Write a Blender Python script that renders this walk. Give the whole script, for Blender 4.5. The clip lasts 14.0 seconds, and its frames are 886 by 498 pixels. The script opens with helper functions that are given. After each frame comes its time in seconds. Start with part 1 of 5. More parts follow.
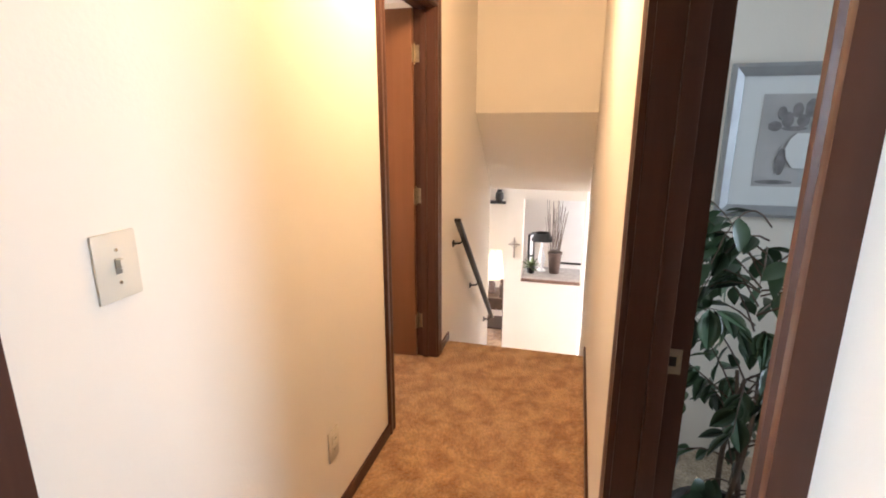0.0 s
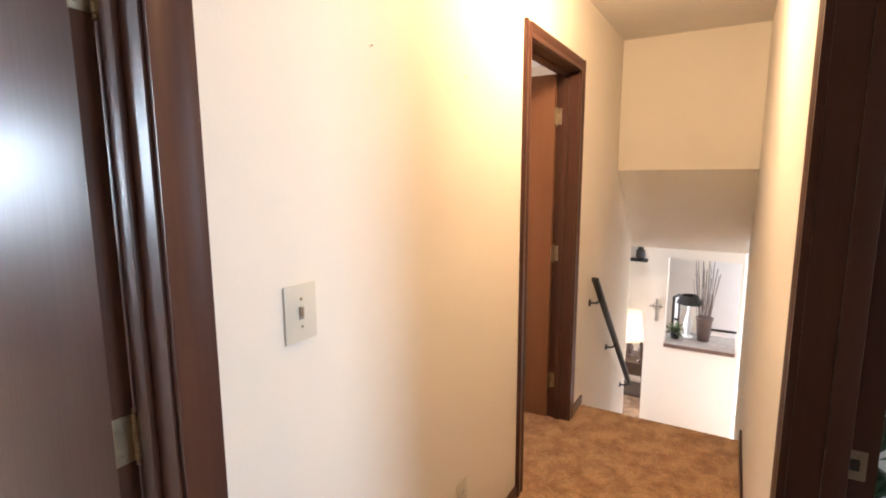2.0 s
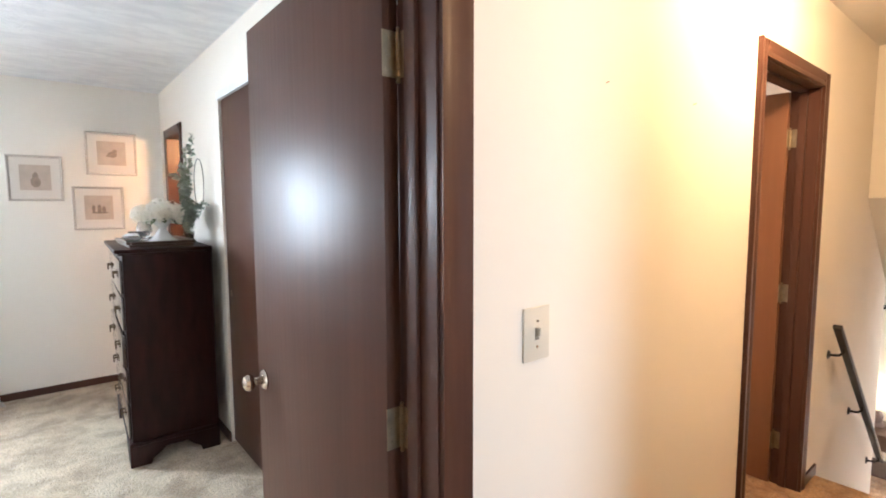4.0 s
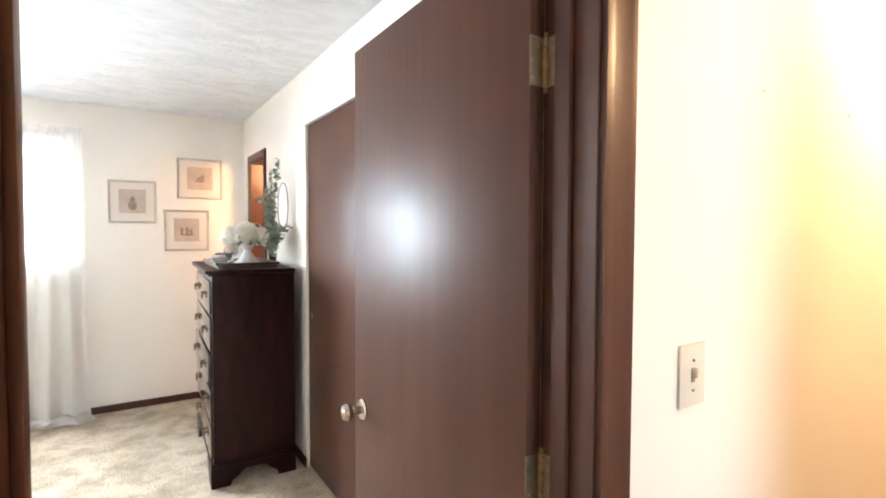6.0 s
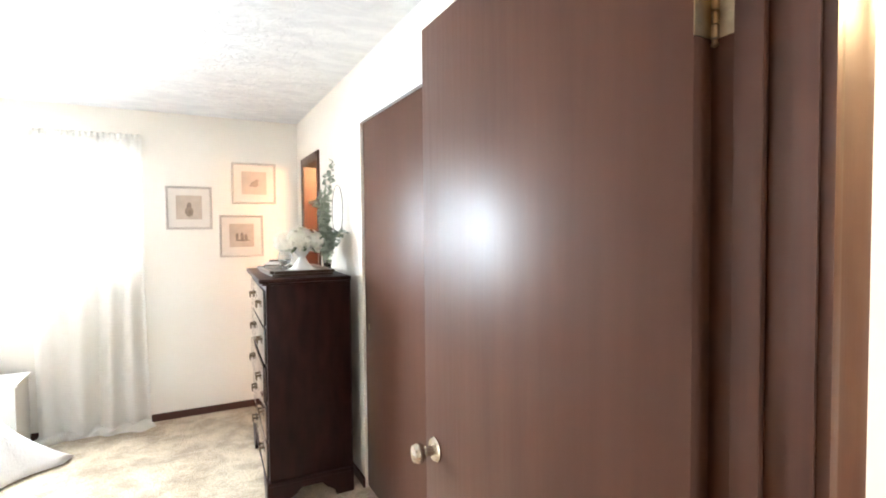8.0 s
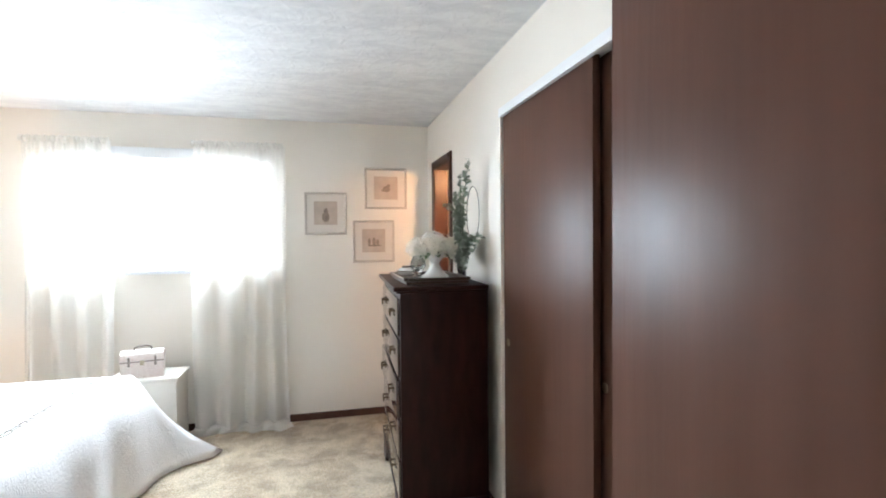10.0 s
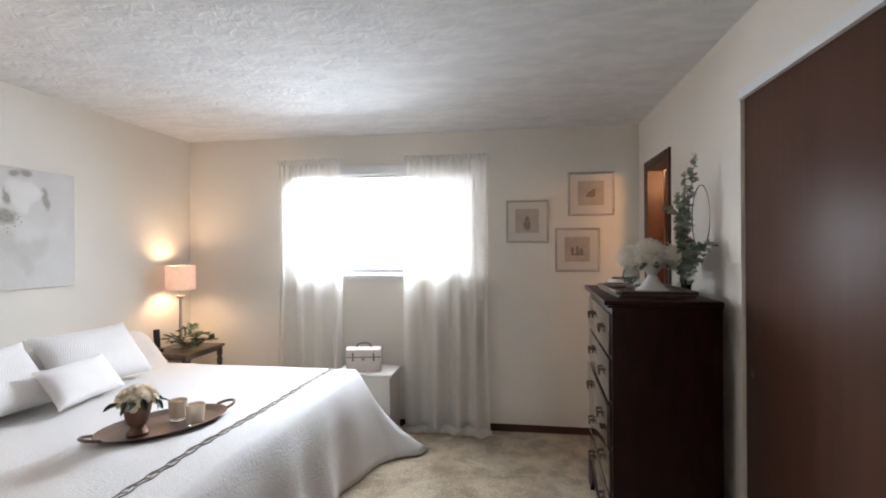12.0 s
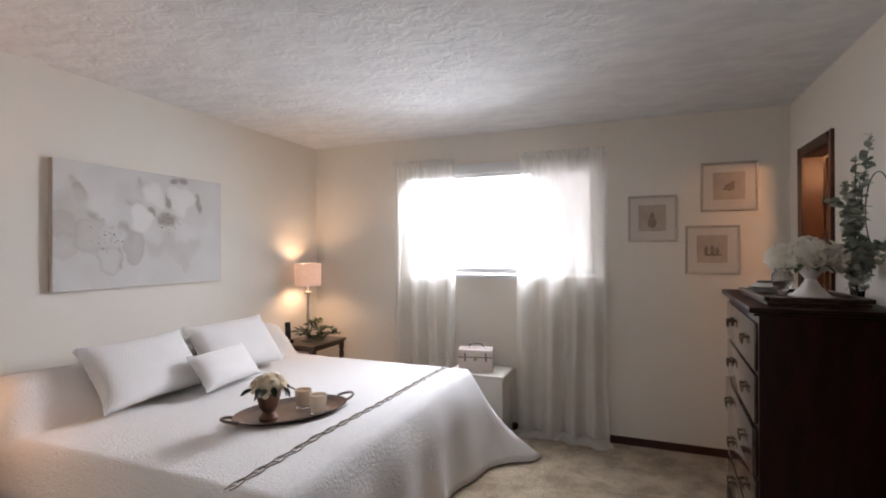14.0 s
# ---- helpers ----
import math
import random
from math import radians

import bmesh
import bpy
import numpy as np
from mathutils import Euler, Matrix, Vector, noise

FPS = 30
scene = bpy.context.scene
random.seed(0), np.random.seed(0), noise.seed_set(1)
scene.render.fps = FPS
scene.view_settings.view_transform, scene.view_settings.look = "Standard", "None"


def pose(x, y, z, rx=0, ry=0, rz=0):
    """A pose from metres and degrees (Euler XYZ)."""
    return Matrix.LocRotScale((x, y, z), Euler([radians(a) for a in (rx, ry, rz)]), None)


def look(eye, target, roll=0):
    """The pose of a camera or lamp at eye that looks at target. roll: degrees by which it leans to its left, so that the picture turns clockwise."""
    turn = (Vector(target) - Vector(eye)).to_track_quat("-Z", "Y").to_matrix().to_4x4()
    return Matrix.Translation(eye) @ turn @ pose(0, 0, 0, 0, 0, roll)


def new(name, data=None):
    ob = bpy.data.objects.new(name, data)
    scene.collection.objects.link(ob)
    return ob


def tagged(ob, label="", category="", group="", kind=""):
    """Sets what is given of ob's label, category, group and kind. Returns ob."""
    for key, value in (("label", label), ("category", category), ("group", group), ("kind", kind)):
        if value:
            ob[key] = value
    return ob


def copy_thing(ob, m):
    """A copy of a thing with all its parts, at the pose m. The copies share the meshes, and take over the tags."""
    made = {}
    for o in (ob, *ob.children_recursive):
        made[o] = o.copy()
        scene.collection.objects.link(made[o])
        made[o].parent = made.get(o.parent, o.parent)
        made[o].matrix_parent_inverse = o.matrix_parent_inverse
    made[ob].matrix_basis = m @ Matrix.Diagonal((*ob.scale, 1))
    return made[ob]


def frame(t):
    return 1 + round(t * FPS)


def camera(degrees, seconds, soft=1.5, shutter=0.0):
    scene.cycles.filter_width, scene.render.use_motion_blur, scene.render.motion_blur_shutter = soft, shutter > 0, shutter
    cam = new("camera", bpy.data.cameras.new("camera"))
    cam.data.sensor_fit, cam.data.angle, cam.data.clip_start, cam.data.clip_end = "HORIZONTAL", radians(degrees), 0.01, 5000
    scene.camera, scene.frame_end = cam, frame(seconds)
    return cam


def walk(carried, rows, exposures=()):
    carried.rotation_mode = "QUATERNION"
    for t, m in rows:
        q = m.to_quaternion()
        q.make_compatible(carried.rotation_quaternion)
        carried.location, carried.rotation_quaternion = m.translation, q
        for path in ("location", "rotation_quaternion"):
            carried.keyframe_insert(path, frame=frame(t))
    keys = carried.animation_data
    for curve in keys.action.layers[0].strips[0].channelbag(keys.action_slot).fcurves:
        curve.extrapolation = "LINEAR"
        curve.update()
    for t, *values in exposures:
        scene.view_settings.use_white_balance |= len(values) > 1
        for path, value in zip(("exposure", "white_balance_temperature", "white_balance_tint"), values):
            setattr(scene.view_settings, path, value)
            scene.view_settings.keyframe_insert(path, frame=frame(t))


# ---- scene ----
cam = camera(83.8, 14.0, soft=1.9)
PATH = [
    (0, (-0.38, -0.789, 1.429), (1.49, -0.28, 0.937), -0.0),
    (0.5, (-0.385, -0.792, 1.44), (1.482, -0.244, 0.977), -0.2),
    (1, (-0.393, -0.791, 1.451), (1.444, -0.115, 1.043), -0.3),
    (1.5, (-0.413, -0.788, 1.461), (1.371, 0.048, 1.115), -0.2),
    (2, (-0.438, -0.785, 1.468), (1.265, 0.223, 1.177), -0.2),
    (2.5, (-0.474, -0.795, 1.473), (1.128, 0.377, 1.224), -0.3),
    (3, (-0.505, -0.781, 1.473), (0.991, 0.527, 1.252), -0.2),
    (3.5, (-0.543, -0.755, 1.474), (0.835, 0.681, 1.273), -0.2),
    (4, (-0.577, -0.724, 1.473), (0.684, 0.818, 1.298), -0.2),
    (4.2, (-0.591, -0.71, 1.475), (0.626, 0.868, 1.308), -0.2),
    (6.3, (-0.658, -0.525, 1.463), (0.422, 1.157, 1.393), 0.1),
    (6.5, (-0.655, -0.513, 1.466), (0.414, 1.175, 1.39), -0.0),
    (7, (-0.641, -0.464, 1.473), (0.402, 1.241, 1.396), -0.1),
    (7.5, (-0.614, -0.386, 1.48), (0.375, 1.351, 1.408), -0.1),
    (7.7, (-0.607, -0.347, 1.486), (0.358, 1.403, 1.414), -0.3),
    (10, (-0.615, 0.025, 1.477), (-0.137, 1.966, 1.436), -0.5),
    (10.5, (-0.626, 0.063, 1.474), (-0.289, 2.034, 1.453), -0.4),
    (11, (-0.632, 0.096, 1.473), (-0.497, 2.092, 1.462), -0.3),
    (11.5, (-0.642, 0.133, 1.471), (-0.732, 2.131, 1.47), -0.4),
    (12, (-0.651, 0.17, 1.469), (-0.951, 2.147, 1.472), -0.3),
    (12.5, (-0.656, 0.194, 1.467), (-1.12, 2.139, 1.473), -0.3),
    (13, (-0.659, 0.207, 1.467), (-1.25, 2.118, 1.47), -0.3),
    (13.5, (-0.665, 0.233, 1.465), (-1.343, 2.115, 1.468), -0.3),
    (14, (-0.666, 0.237, 1.465), (-1.405, 2.096, 1.47), -0.2),
]
walk(cam, [(t, look(eye, target, roll)) for t, eye, target, roll in PATH],
     [(0, 0.17, 6080, 15), (1.2, 0.12, 6080, 14), (2.5, -0.1, 5880, 14), (4, 0.12, 5980, 13), (6.5, 0.55, 6380, 14), (7.7, 0.75, 6400, 13),
      (10, -0.15, 6120, 12), (11, -0.85, 6300, 14), (12, -1.36, 6560, 17), (14, -1.76, 6840, 23)])
# walk() glides between these rows


# ---------------------------------------------------------------- world and light
def sky_and_lamps():
    world = bpy.data.worlds.new("world")
    scene.world = world
    world.use_nodes = True
    nt = world.node_tree
    sky = nt.nodes.new("ShaderNodeTexSky")
    sky.sky_type, sky.sun_disc = "NISHITA", False
    sky.sun_elevation, sky.sun_rotation = radians(38), radians(150)
    bg = nt.nodes["Background"]
    bg.inputs["Strength"].default_value = 0.12
    nt.links.new(sky.outputs[0], bg.inputs["Color"])
    sun = new("sun", bpy.data.lights.new("sun", "SUN"))
    sun.data.energy, sun.data.angle, sun.data.color = 2.0, radians(0.5), (1.0, 0.95, 0.88)
    sun.matrix_world = pose(0, 0, 8, 52, 0, 150)


def area_lamp(name, at, target, w, h, watts, colour, spread=180):
    lamp = new(name, bpy.data.lights.new(name, "AREA"))
    lamp.data.shape, lamp.data.size, lamp.data.size_y = "RECTANGLE", w, h
    lamp.data.energy, lamp.data.color = watts, colour
    lamp.data.spread = radians(spread)
    lamp.matrix_world = look(at, target)
    return lamp


def bulb(name, at, watts, colour, radius=0.05):
    lamp = new(name, bpy.data.lights.new(name, "POINT"))
    lamp.data.energy, lamp.data.color, lamp.data.shadow_soft_size = watts, colour, radius
    lamp.location = at
    return lamp


WARM = (1.0, 0.66, 0.34)
COOL = (0.77, 0.91, 1.0)
sky_and_lamps()
area_lamp("window_daylight", (-1.94, 4.30, 1.69), (-2.1, 1.0, 0.15), 1.16, 0.82, 242, COOL, 136)
area_lamp("study_window_daylight", (0.75, -3.97, 1.5), (0.65, 0, 1.3), 1.2, 1.1, 17, COOL, 75)
# next three: fill lamps added to brighten the den, stairs and hall leaf
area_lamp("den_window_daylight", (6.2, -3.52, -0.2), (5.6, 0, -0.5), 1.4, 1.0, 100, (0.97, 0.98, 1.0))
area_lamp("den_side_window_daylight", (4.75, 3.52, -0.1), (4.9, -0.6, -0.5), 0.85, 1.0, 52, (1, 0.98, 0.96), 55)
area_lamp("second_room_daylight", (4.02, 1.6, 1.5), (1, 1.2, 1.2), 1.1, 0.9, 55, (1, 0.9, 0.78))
bulb("hall_bulb", (1.40, -0.42, 2.26), 59, WARM, 0.07)
bulb("bedside_bulb", (-3.38, 3.84, 1.24), 33.0, (1.0, 0.70, 0.43), 0.06)
# added out of view to warm the near side of the bed
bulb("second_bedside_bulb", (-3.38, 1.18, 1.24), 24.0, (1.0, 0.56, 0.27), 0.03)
area_lamp("bathroom_vanity_light", (0.54, 3.25, 2.02), (0.20, 4.2, 1.55), 0.24, 0.07, 20, (1.0, 0.54, 0.25))
bulb("den_lamp_bulb", (6.05, 0.27, -0.43), 7, (1.0, 0.76, 0.48), 0.06)


# ---------------------------------------------------------------- materials
def mat(name, colour, rough=0.6, metal=0.0, vary=0.0, scale=3.0, grain=None, bump=0.0, bump_scale=60.0,
        colour2=None, spec=0.5, coat=0.0, coat_rough=0.25, sheen=0.0, rough_vary=0.0, detail=6.0, trans=0.0, random_tone=0.0):
    """A surface with large-scale tone variation, optional grain (stretch x, y, z) and fine bump."""
    m = bpy.data.materials.new(name)
    m.use_nodes = True
    nt = m.node_tree
    p = nt.nodes["Principled BSDF"]
    p.inputs["Base Color"].default_value = (*colour, 1)
    p.inputs["Roughness"].default_value = rough
    p.inputs["Metallic"].default_value = metal
    p.inputs["Specular IOR Level"].default_value = spec
    p.inputs["Coat Weight"].default_value = coat
    p.inputs["Coat Roughness"].default_value = coat_rough
    p.inputs["Sheen Weight"].default_value = sheen
    tc = nt.nodes.new("ShaderNodeTexCoord")
    mp = nt.nodes.new("ShaderNodeMapping")
    mp.inputs["Scale"].default_value = grain or (1, 1, 1)
    nt.links.new(tc.outputs["Object"], mp.inputs[0])
    if vary or colour2:
        n1 = nt.nodes.new("ShaderNodeTexNoise")
        n1.inputs["Scale"].default_value, n1.inputs["Detail"].default_value = scale, detail
        nt.links.new(mp.outputs[0], n1.inputs["Vector"])
        ramp = nt.nodes.new("ShaderNodeValToRGB")
        lo = colour2 or tuple(c * (1 - vary) for c in colour)
        ramp.color_ramp.elements[0].position, ramp.color_ramp.elements[0].color = 0.32, (*lo, 1)
        ramp.color_ramp.elements[1].position, ramp.color_ramp.elements[1].color = 0.68, (*colour, 1)
        nt.links.new(n1.outputs["Fac"], ramp.inputs[0])
        out = ramp.outputs[0]
        if random_tone:
            info = nt.nodes.new("ShaderNodeObjectInfo")
            hsv = nt.nodes.new("ShaderNodeHueSaturation")
            rng = nt.nodes.new("ShaderNodeMapRange")
            rng.inputs["To Min"].default_value, rng.inputs["To Max"].default_value = 1 - random_tone, 1 + random_tone
            nt.links.new(info.outputs["Random"], rng.inputs["Value"])
            nt.links.new(rng.outputs[0], hsv.inputs["Value"])
            nt.links.new(out, hsv.inputs["Color"])
            out = hsv.outputs[0]
        nt.links.new(out, p.inputs["Base Color"])
        if rough_vary:
            r2 = nt.nodes.new("ShaderNodeMapRange")
            r2.inputs["To Min"].default_value, r2.inputs["To Max"].default_value = rough - rough_vary, rough + rough_vary
            nt.links.new(n1.outputs["Fac"], r2.inputs["Value"])
            nt.links.new(r2.outputs[0], p.inputs["Roughness"])
    if bump:
        n2 = nt.nodes.new("ShaderNodeTexNoise")
        n2.inputs["Scale"].default_value, n2.inputs["Detail"].default_value = bump_scale, 4
        nt.links.new(mp.outputs[0], n2.inputs["Vector"])
        b = nt.nodes.new("ShaderNodeBump")
        b.inputs["Strength"].default_value, b.inputs["Distance"].default_value = min(1, bump), 0.004
        nt.links.new(n2.outputs["Fac"], b.inputs["Height"])
        nt.links.new(b.outputs[0], p.inputs["Normal"])
    if trans:
        t = nt.nodes.new("ShaderNodeBsdfTranslucent")
        t.inputs["Color"].default_value = (*colour, 1)
        mix = nt.nodes.new("ShaderNodeMixShader")
        mix.inputs[0].default_value = trans
        nt.links.new(p.outputs[0], mix.inputs[1])
        nt.links.new(t.outputs[0], mix.inputs[2])
        nt.links.new(mix.outputs[0], nt.nodes["Material Output"].inputs["Surface"])
    return m


PAINT = mat("wall_paint", (0.835, 0.785, 0.71), 0.75, spec=0.2, vary=0.04, scale=1.2, bump=0.12, bump_scale=90)
HALL_CEIL = mat("ceiling_paint", (0.78, 0.75, 0.70), 0.85, vary=0.05, scale=2, bump=0.25, bump_scale=40)
WHITE_TRIM = mat("white_trim", (0.80, 0.81, 0.82), 0.4, vary=0.04, scale=5)
TRIM = mat("dark_stained_trim", (0.080, 0.036, 0.025), 0.36, spec=0.2, vary=0.13, scale=5, grain=(14, 14, 0.7), bump=0.03, bump_scale=30, rough_vary=0.08)
DOOR = mat("brown_door_veneer", (0.088, 0.043, 0.030), 0.36, spec=0.06, vary=0.16, scale=2.2, grain=(5, 5, 0.35), bump=0.14, bump_scale=9, rough_vary=0.05)
# door veneer again, with the hall bulb's warm light put into the colour
HALL_LIT_DOOR = mat("orange_brown_door_veneer", (0.215, 0.098, 0.052), 0.4, spec=0.2, vary=0.14, scale=2.2, grain=(7, 7, 0.4), bump=0.12, bump_scale=9)
MAHOGANY = mat("dark_mahogany", (0.026, 0.0068, 0.0056), 0.40, spec=0.16, vary=0.5, scale=4, grain=(5, 9, 1.2), bump=0.05, bump_scale=30, rough_vary=0.06)
# glossier than MAHOGANY; window sheen is also put into the lighter base colour
DRAWER = mat("polished_mahogany", (0.040, 0.018, 0.014), 0.13, spec=0.7, coat=0.8, coat_rough=0.08, vary=0.3, scale=4, grain=(5, 1.2, 9), bump=0.02, bump_scale=30, rough_vary=0.06)
BRASS = mat("worn_brass", (0.43, 0.36, 0.25), 0.36, 1.0, vary=0.35, scale=30, bump=0.05)
NICKEL = mat("satin_nickel", (0.62, 0.56, 0.48), 0.22, 1.0, vary=0.1, scale=40)
BLACK = mat("black_paint", (0.015, 0.014, 0.014), 0.4, vary=0.3, scale=20, bump=0.05)
IVORY = mat("ivory_plastic", (0.66, 0.62, 0.53), 0.35, vary=0.03, scale=20)


def carpet_material(name, pale, deep, blotch):
    """Cut-and-loop carpet: sculpted hollows over a fine tufted pile."""
    m = bpy.data.materials.new(name)
    m.use_nodes = True
    nt = m.node_tree
    p = nt.nodes["Principled BSDF"]
    p.inputs["Roughness"].default_value, p.inputs["Specular IOR Level"].default_value = 0.95, 0.1
    p.inputs["Sheen Weight"].default_value = 0.25
    tc = nt.nodes.new("ShaderNodeTexCoord")
    big = nt.nodes.new("ShaderNodeTexNoise")
    big.inputs["Scale"].default_value, big.inputs["Detail"].default_value = blotch, 12
    big.inputs["Distortion"].default_value, big.inputs["Roughness"].default_value = 0.25, 0.72
    tuft = nt.nodes.new("ShaderNodeTexNoise")
    tuft.inputs["Scale"].default_value, tuft.inputs["Detail"].default_value = 75, 6
    for n in (big, tuft):
        nt.links.new(tc.outputs["Object"], n.inputs["Vector"])
    ramp = nt.nodes.new("ShaderNodeValToRGB")
    e = ramp.color_ramp.elements
    e[0].position, e[0].color = 0.40, (*deep, 1)
    e[1].position, e[1].color = 0.58, (*pale, 1)
    nt.links.new(big.outputs["Fac"], ramp.inputs[0])
    mix = nt.nodes.new("ShaderNodeMix")
    mix.data_type, mix.blend_type = "RGBA", "MULTIPLY"
    mix.inputs["Factor"].default_value = 0.6
    tr = nt.nodes.new("ShaderNodeValToRGB")
    tr.color_ramp.elements[0].position, tr.color_ramp.elements[0].color = 0.34, (0.50, 0.47, 0.45, 1)
    tr.color_ramp.elements[1].position = 0.65
    nt.links.new(tuft.outputs["Fac"], tr.inputs[0])
    nt.links.new(ramp.outputs[0], mix.inputs["A"])
    nt.links.new(tr.outputs[0], mix.inputs["B"])
    nt.links.new(mix.outputs["Result"], p.inputs["Base Color"])
    add = nt.nodes.new("ShaderNodeMath")
    add.operation = "MULTIPLY_ADD"
    add.inputs[1].default_value = 1.4
    nt.links.new(big.outputs["Fac"], add.inputs[0])
    nt.links.new(tuft.outputs["Fac"], add.inputs[2])
    b = nt.nodes.new("ShaderNodeBump")
    b.inputs["Strength"].default_value, b.inputs["Distance"].default_value = 1.0, 0.02
    nt.links.new(add.outputs[0], b.inputs["Height"])
    nt.links.new(b.outputs[0], p.inputs["Normal"])
    return m


CARPET_HALL = carpet_material("golden_brown_carpet", (0.72, 0.435, 0.215), (0.42, 0.215, 0.09), 8.5)
CARPET_BED = carpet_material("beige_carpet", (0.74, 0.61, 0.44), (0.43, 0.325, 0.215), 4.2)


def swirl_ceiling():
    """Plaster stippled with a brush: overlapping fans of ridges."""
    m = bpy.data.materials.new("stippled_ceiling")
    m.use_nodes = True
    nt = m.node_tree
    p = nt.nodes["Principled BSDF"]
    p.inputs["Roughness"].default_value = 0.85
    tc = nt.nodes.new("ShaderNodeTexCoord")
    tone = nt.nodes.new("ShaderNodeTexNoise")
    tone.inputs["Scale"].default_value, tone.inputs["Detail"].default_value, tone.inputs["Distortion"].default_value = 8.0, 8, 0.6
    stretch = nt.nodes.new("ShaderNodeMapping")
    stretch.inputs["Scale"].default_value = (0.7, 1.6, 1)
    nt.links.new(tc.outputs["Object"], stretch.inputs[0])
    nt.links.new(stretch.outputs[0], tone.inputs["Vector"])
    shade = nt.nodes.new("ShaderNodeValToRGB")
    shade.color_ramp.elements[0].position, shade.color_ramp.elements[0].color = 0.36, (0.69, 0.685, 0.69, 1)
    shade.color_ramp.elements[1].position, shade.color_ramp.elements[1].color = 0.62, (0.78, 0.775, 0.77, 1)
    nt.links.new(tone.outputs["Fac"], shade.inputs[0])
    nt.links.new(shade.outputs[0], p.inputs["Base Color"])
    warp = nt.nodes.new("ShaderNodeTexNoise")
    warp.inputs["Scale"].default_value, warp.inputs["Detail"].default_value = 3.2, 2
    nt.links.new(tc.outputs["Object"], warp.inputs["Vector"])
    fine = nt.nodes.new("ShaderNodeTexNoise")
    fine.inputs["Scale"].default_value, fine.inputs["Detail"].default_value = 13, 6
    fine.inputs["Distortion"].default_value = 1.4
    nt.links.new(tc.outputs["Object"], fine.inputs["Vector"])
    mul = nt.nodes.new("ShaderNodeMath")
    mul.operation = "MULTIPLY"
    nt.links.new(warp.outputs["Fac"], mul.inputs[0])
    nt.links.new(fine.outputs["Fac"], mul.inputs[1])
    b = nt.nodes.new("ShaderNodeBump")
    b.inputs["Strength"].default_value, b.inputs["Distance"].default_value = 0.5, 0.03
    nt.links.new(mul.outputs[0], b.inputs["Height"])
    nt.links.new(b.outputs[0], p.inputs["Normal"])
    return m


BED_CEIL = swirl_ceiling()


# ---------------------------------------------------------------- mesh helpers
def bx(bm, x0, y0, z0, x1, y1, z1, bev=0.0, seg=2):
    m = Matrix.LocRotScale(((x0 + x1) / 2, (y0 + y1) / 2, (z0 + z1) / 2), None, (abs(x1 - x0), abs(y1 - y0), abs(z1 - z0)))
    vs = bmesh.ops.create_cube(bm, size=1, matrix=m)["verts"]
    if bev:
        es = list({e for v in vs for e in v.link_edges})
        bmesh.ops.bevel(bm, geom=es, offset=bev, segments=seg, affect="EDGES", profile=0.6)
    return vs


def prism(bm, outline, axis, a, b):
    """A polygon given in the other two axes (in order), swept from a to b along axis 0, 1 or 2."""
    def at(p, s):
        q = list(p)
        q.insert(axis, s)
        return q
    lo = [bm.verts.new(at(p, a)) for p in outline]
    hi = [bm.verts.new(at(p, b)) for p in outline]
    bm.faces.new(lo)
    bm.faces.new(hi)
    n = len(outline)
    for i in range(n):
        bm.faces.new((lo[i], lo[(i + 1) % n], hi[(i + 1) % n], hi[i]))
    bmesh.ops.recalc_face_normals(bm, faces=bm.faces[:])


def lathe(bm, profile, seg=24, at=(0, 0, 0)):
    """Turn (radius, height) pairs about z."""
    rings = []
    for r, z in profile:
        rings.append([bm.verts.new((at[0] + r * math.cos(2 * math.pi * i / seg), at[1] + r * math.sin(2 * math.pi * i / seg), at[2] + z)) for i in range(seg)])
    for a, b in zip(rings, rings[1:]):
        for i in range(seg):
            bm.faces.new((a[i], a[(i + 1) % seg], b[(i + 1) % seg], b[i]))
    if profile[0][0] > 1e-4:
        bm.faces.new(rings[0][::-1])
    if profile[-1][0] > 1e-4:
        bm.faces.new(rings[-1])


def tube(bm, pts, radius, seg=8, taper=1.0):
    """A round rod along a line of points."""
    pts = [Vector(p) for p in pts]
    rings = []
    for i, p in enumerate(pts):
        d = (pts[min(i + 1, len(pts) - 1)] - pts[max(i - 1, 0)]).normalized()
        u = d.cross(Vector((0.31, 0.17, 0.93))).normalized()
        v = d.cross(u)
        r = radius * (1 + (taper - 1) * i / max(1, len(pts) - 1))
        rings.append([bm.verts.new(p + r * (u * math.cos(2 * math.pi * k / seg) + v * math.sin(2 * math.pi * k / seg))) for k in range(seg)])
    for a, b in zip(rings, rings[1:]):
        for k in range(seg):
            bm.faces.new((a[k], a[(k + 1) % seg], b[(k + 1) % seg], b[k]))
    bm.faces.new(rings[0][::-1])
    bm.faces.new(rings[-1])


def mesh_of(name, bm, material, smooth=None):
    me = bpy.data.meshes.new(name)
    bmesh.ops.recalc_face_normals(bm, faces=bm.faces[:])
    bm.to_mesh(me)
    bm.free()
    if material:
        me.materials.append(material)
    if smooth:
        for f in me.polygons:
            f.use_smooth = True
        me.set_sharp_from_angle(angle=radians(smooth))
    return me


def part(name, bm, material, parent, label="", smooth=35):
    ob = new(name, mesh_of(name, bm, material, smooth))
    ob.parent = parent
    return tagged(ob, label)


def thing(name, at, label, category, group="", turn=0.0, kind=""):
    ob = new(name)
    ob.empty_display_size = 0.1
    ob.matrix_basis = pose(*at, 0, 0, turn)
    return tagged(ob, label, category, group, kind)


def solid(name, bm, material, label, category, kind="structure", smooth=None, group=""):
    return tagged(new(name, mesh_of(name, bm, material, smooth)), label, category, group, kind)


def boxes(*rows, bev=0.0):
    bm = bmesh.new()
    for r in rows:
        bx(bm, *r, bev=bev)
    return bm


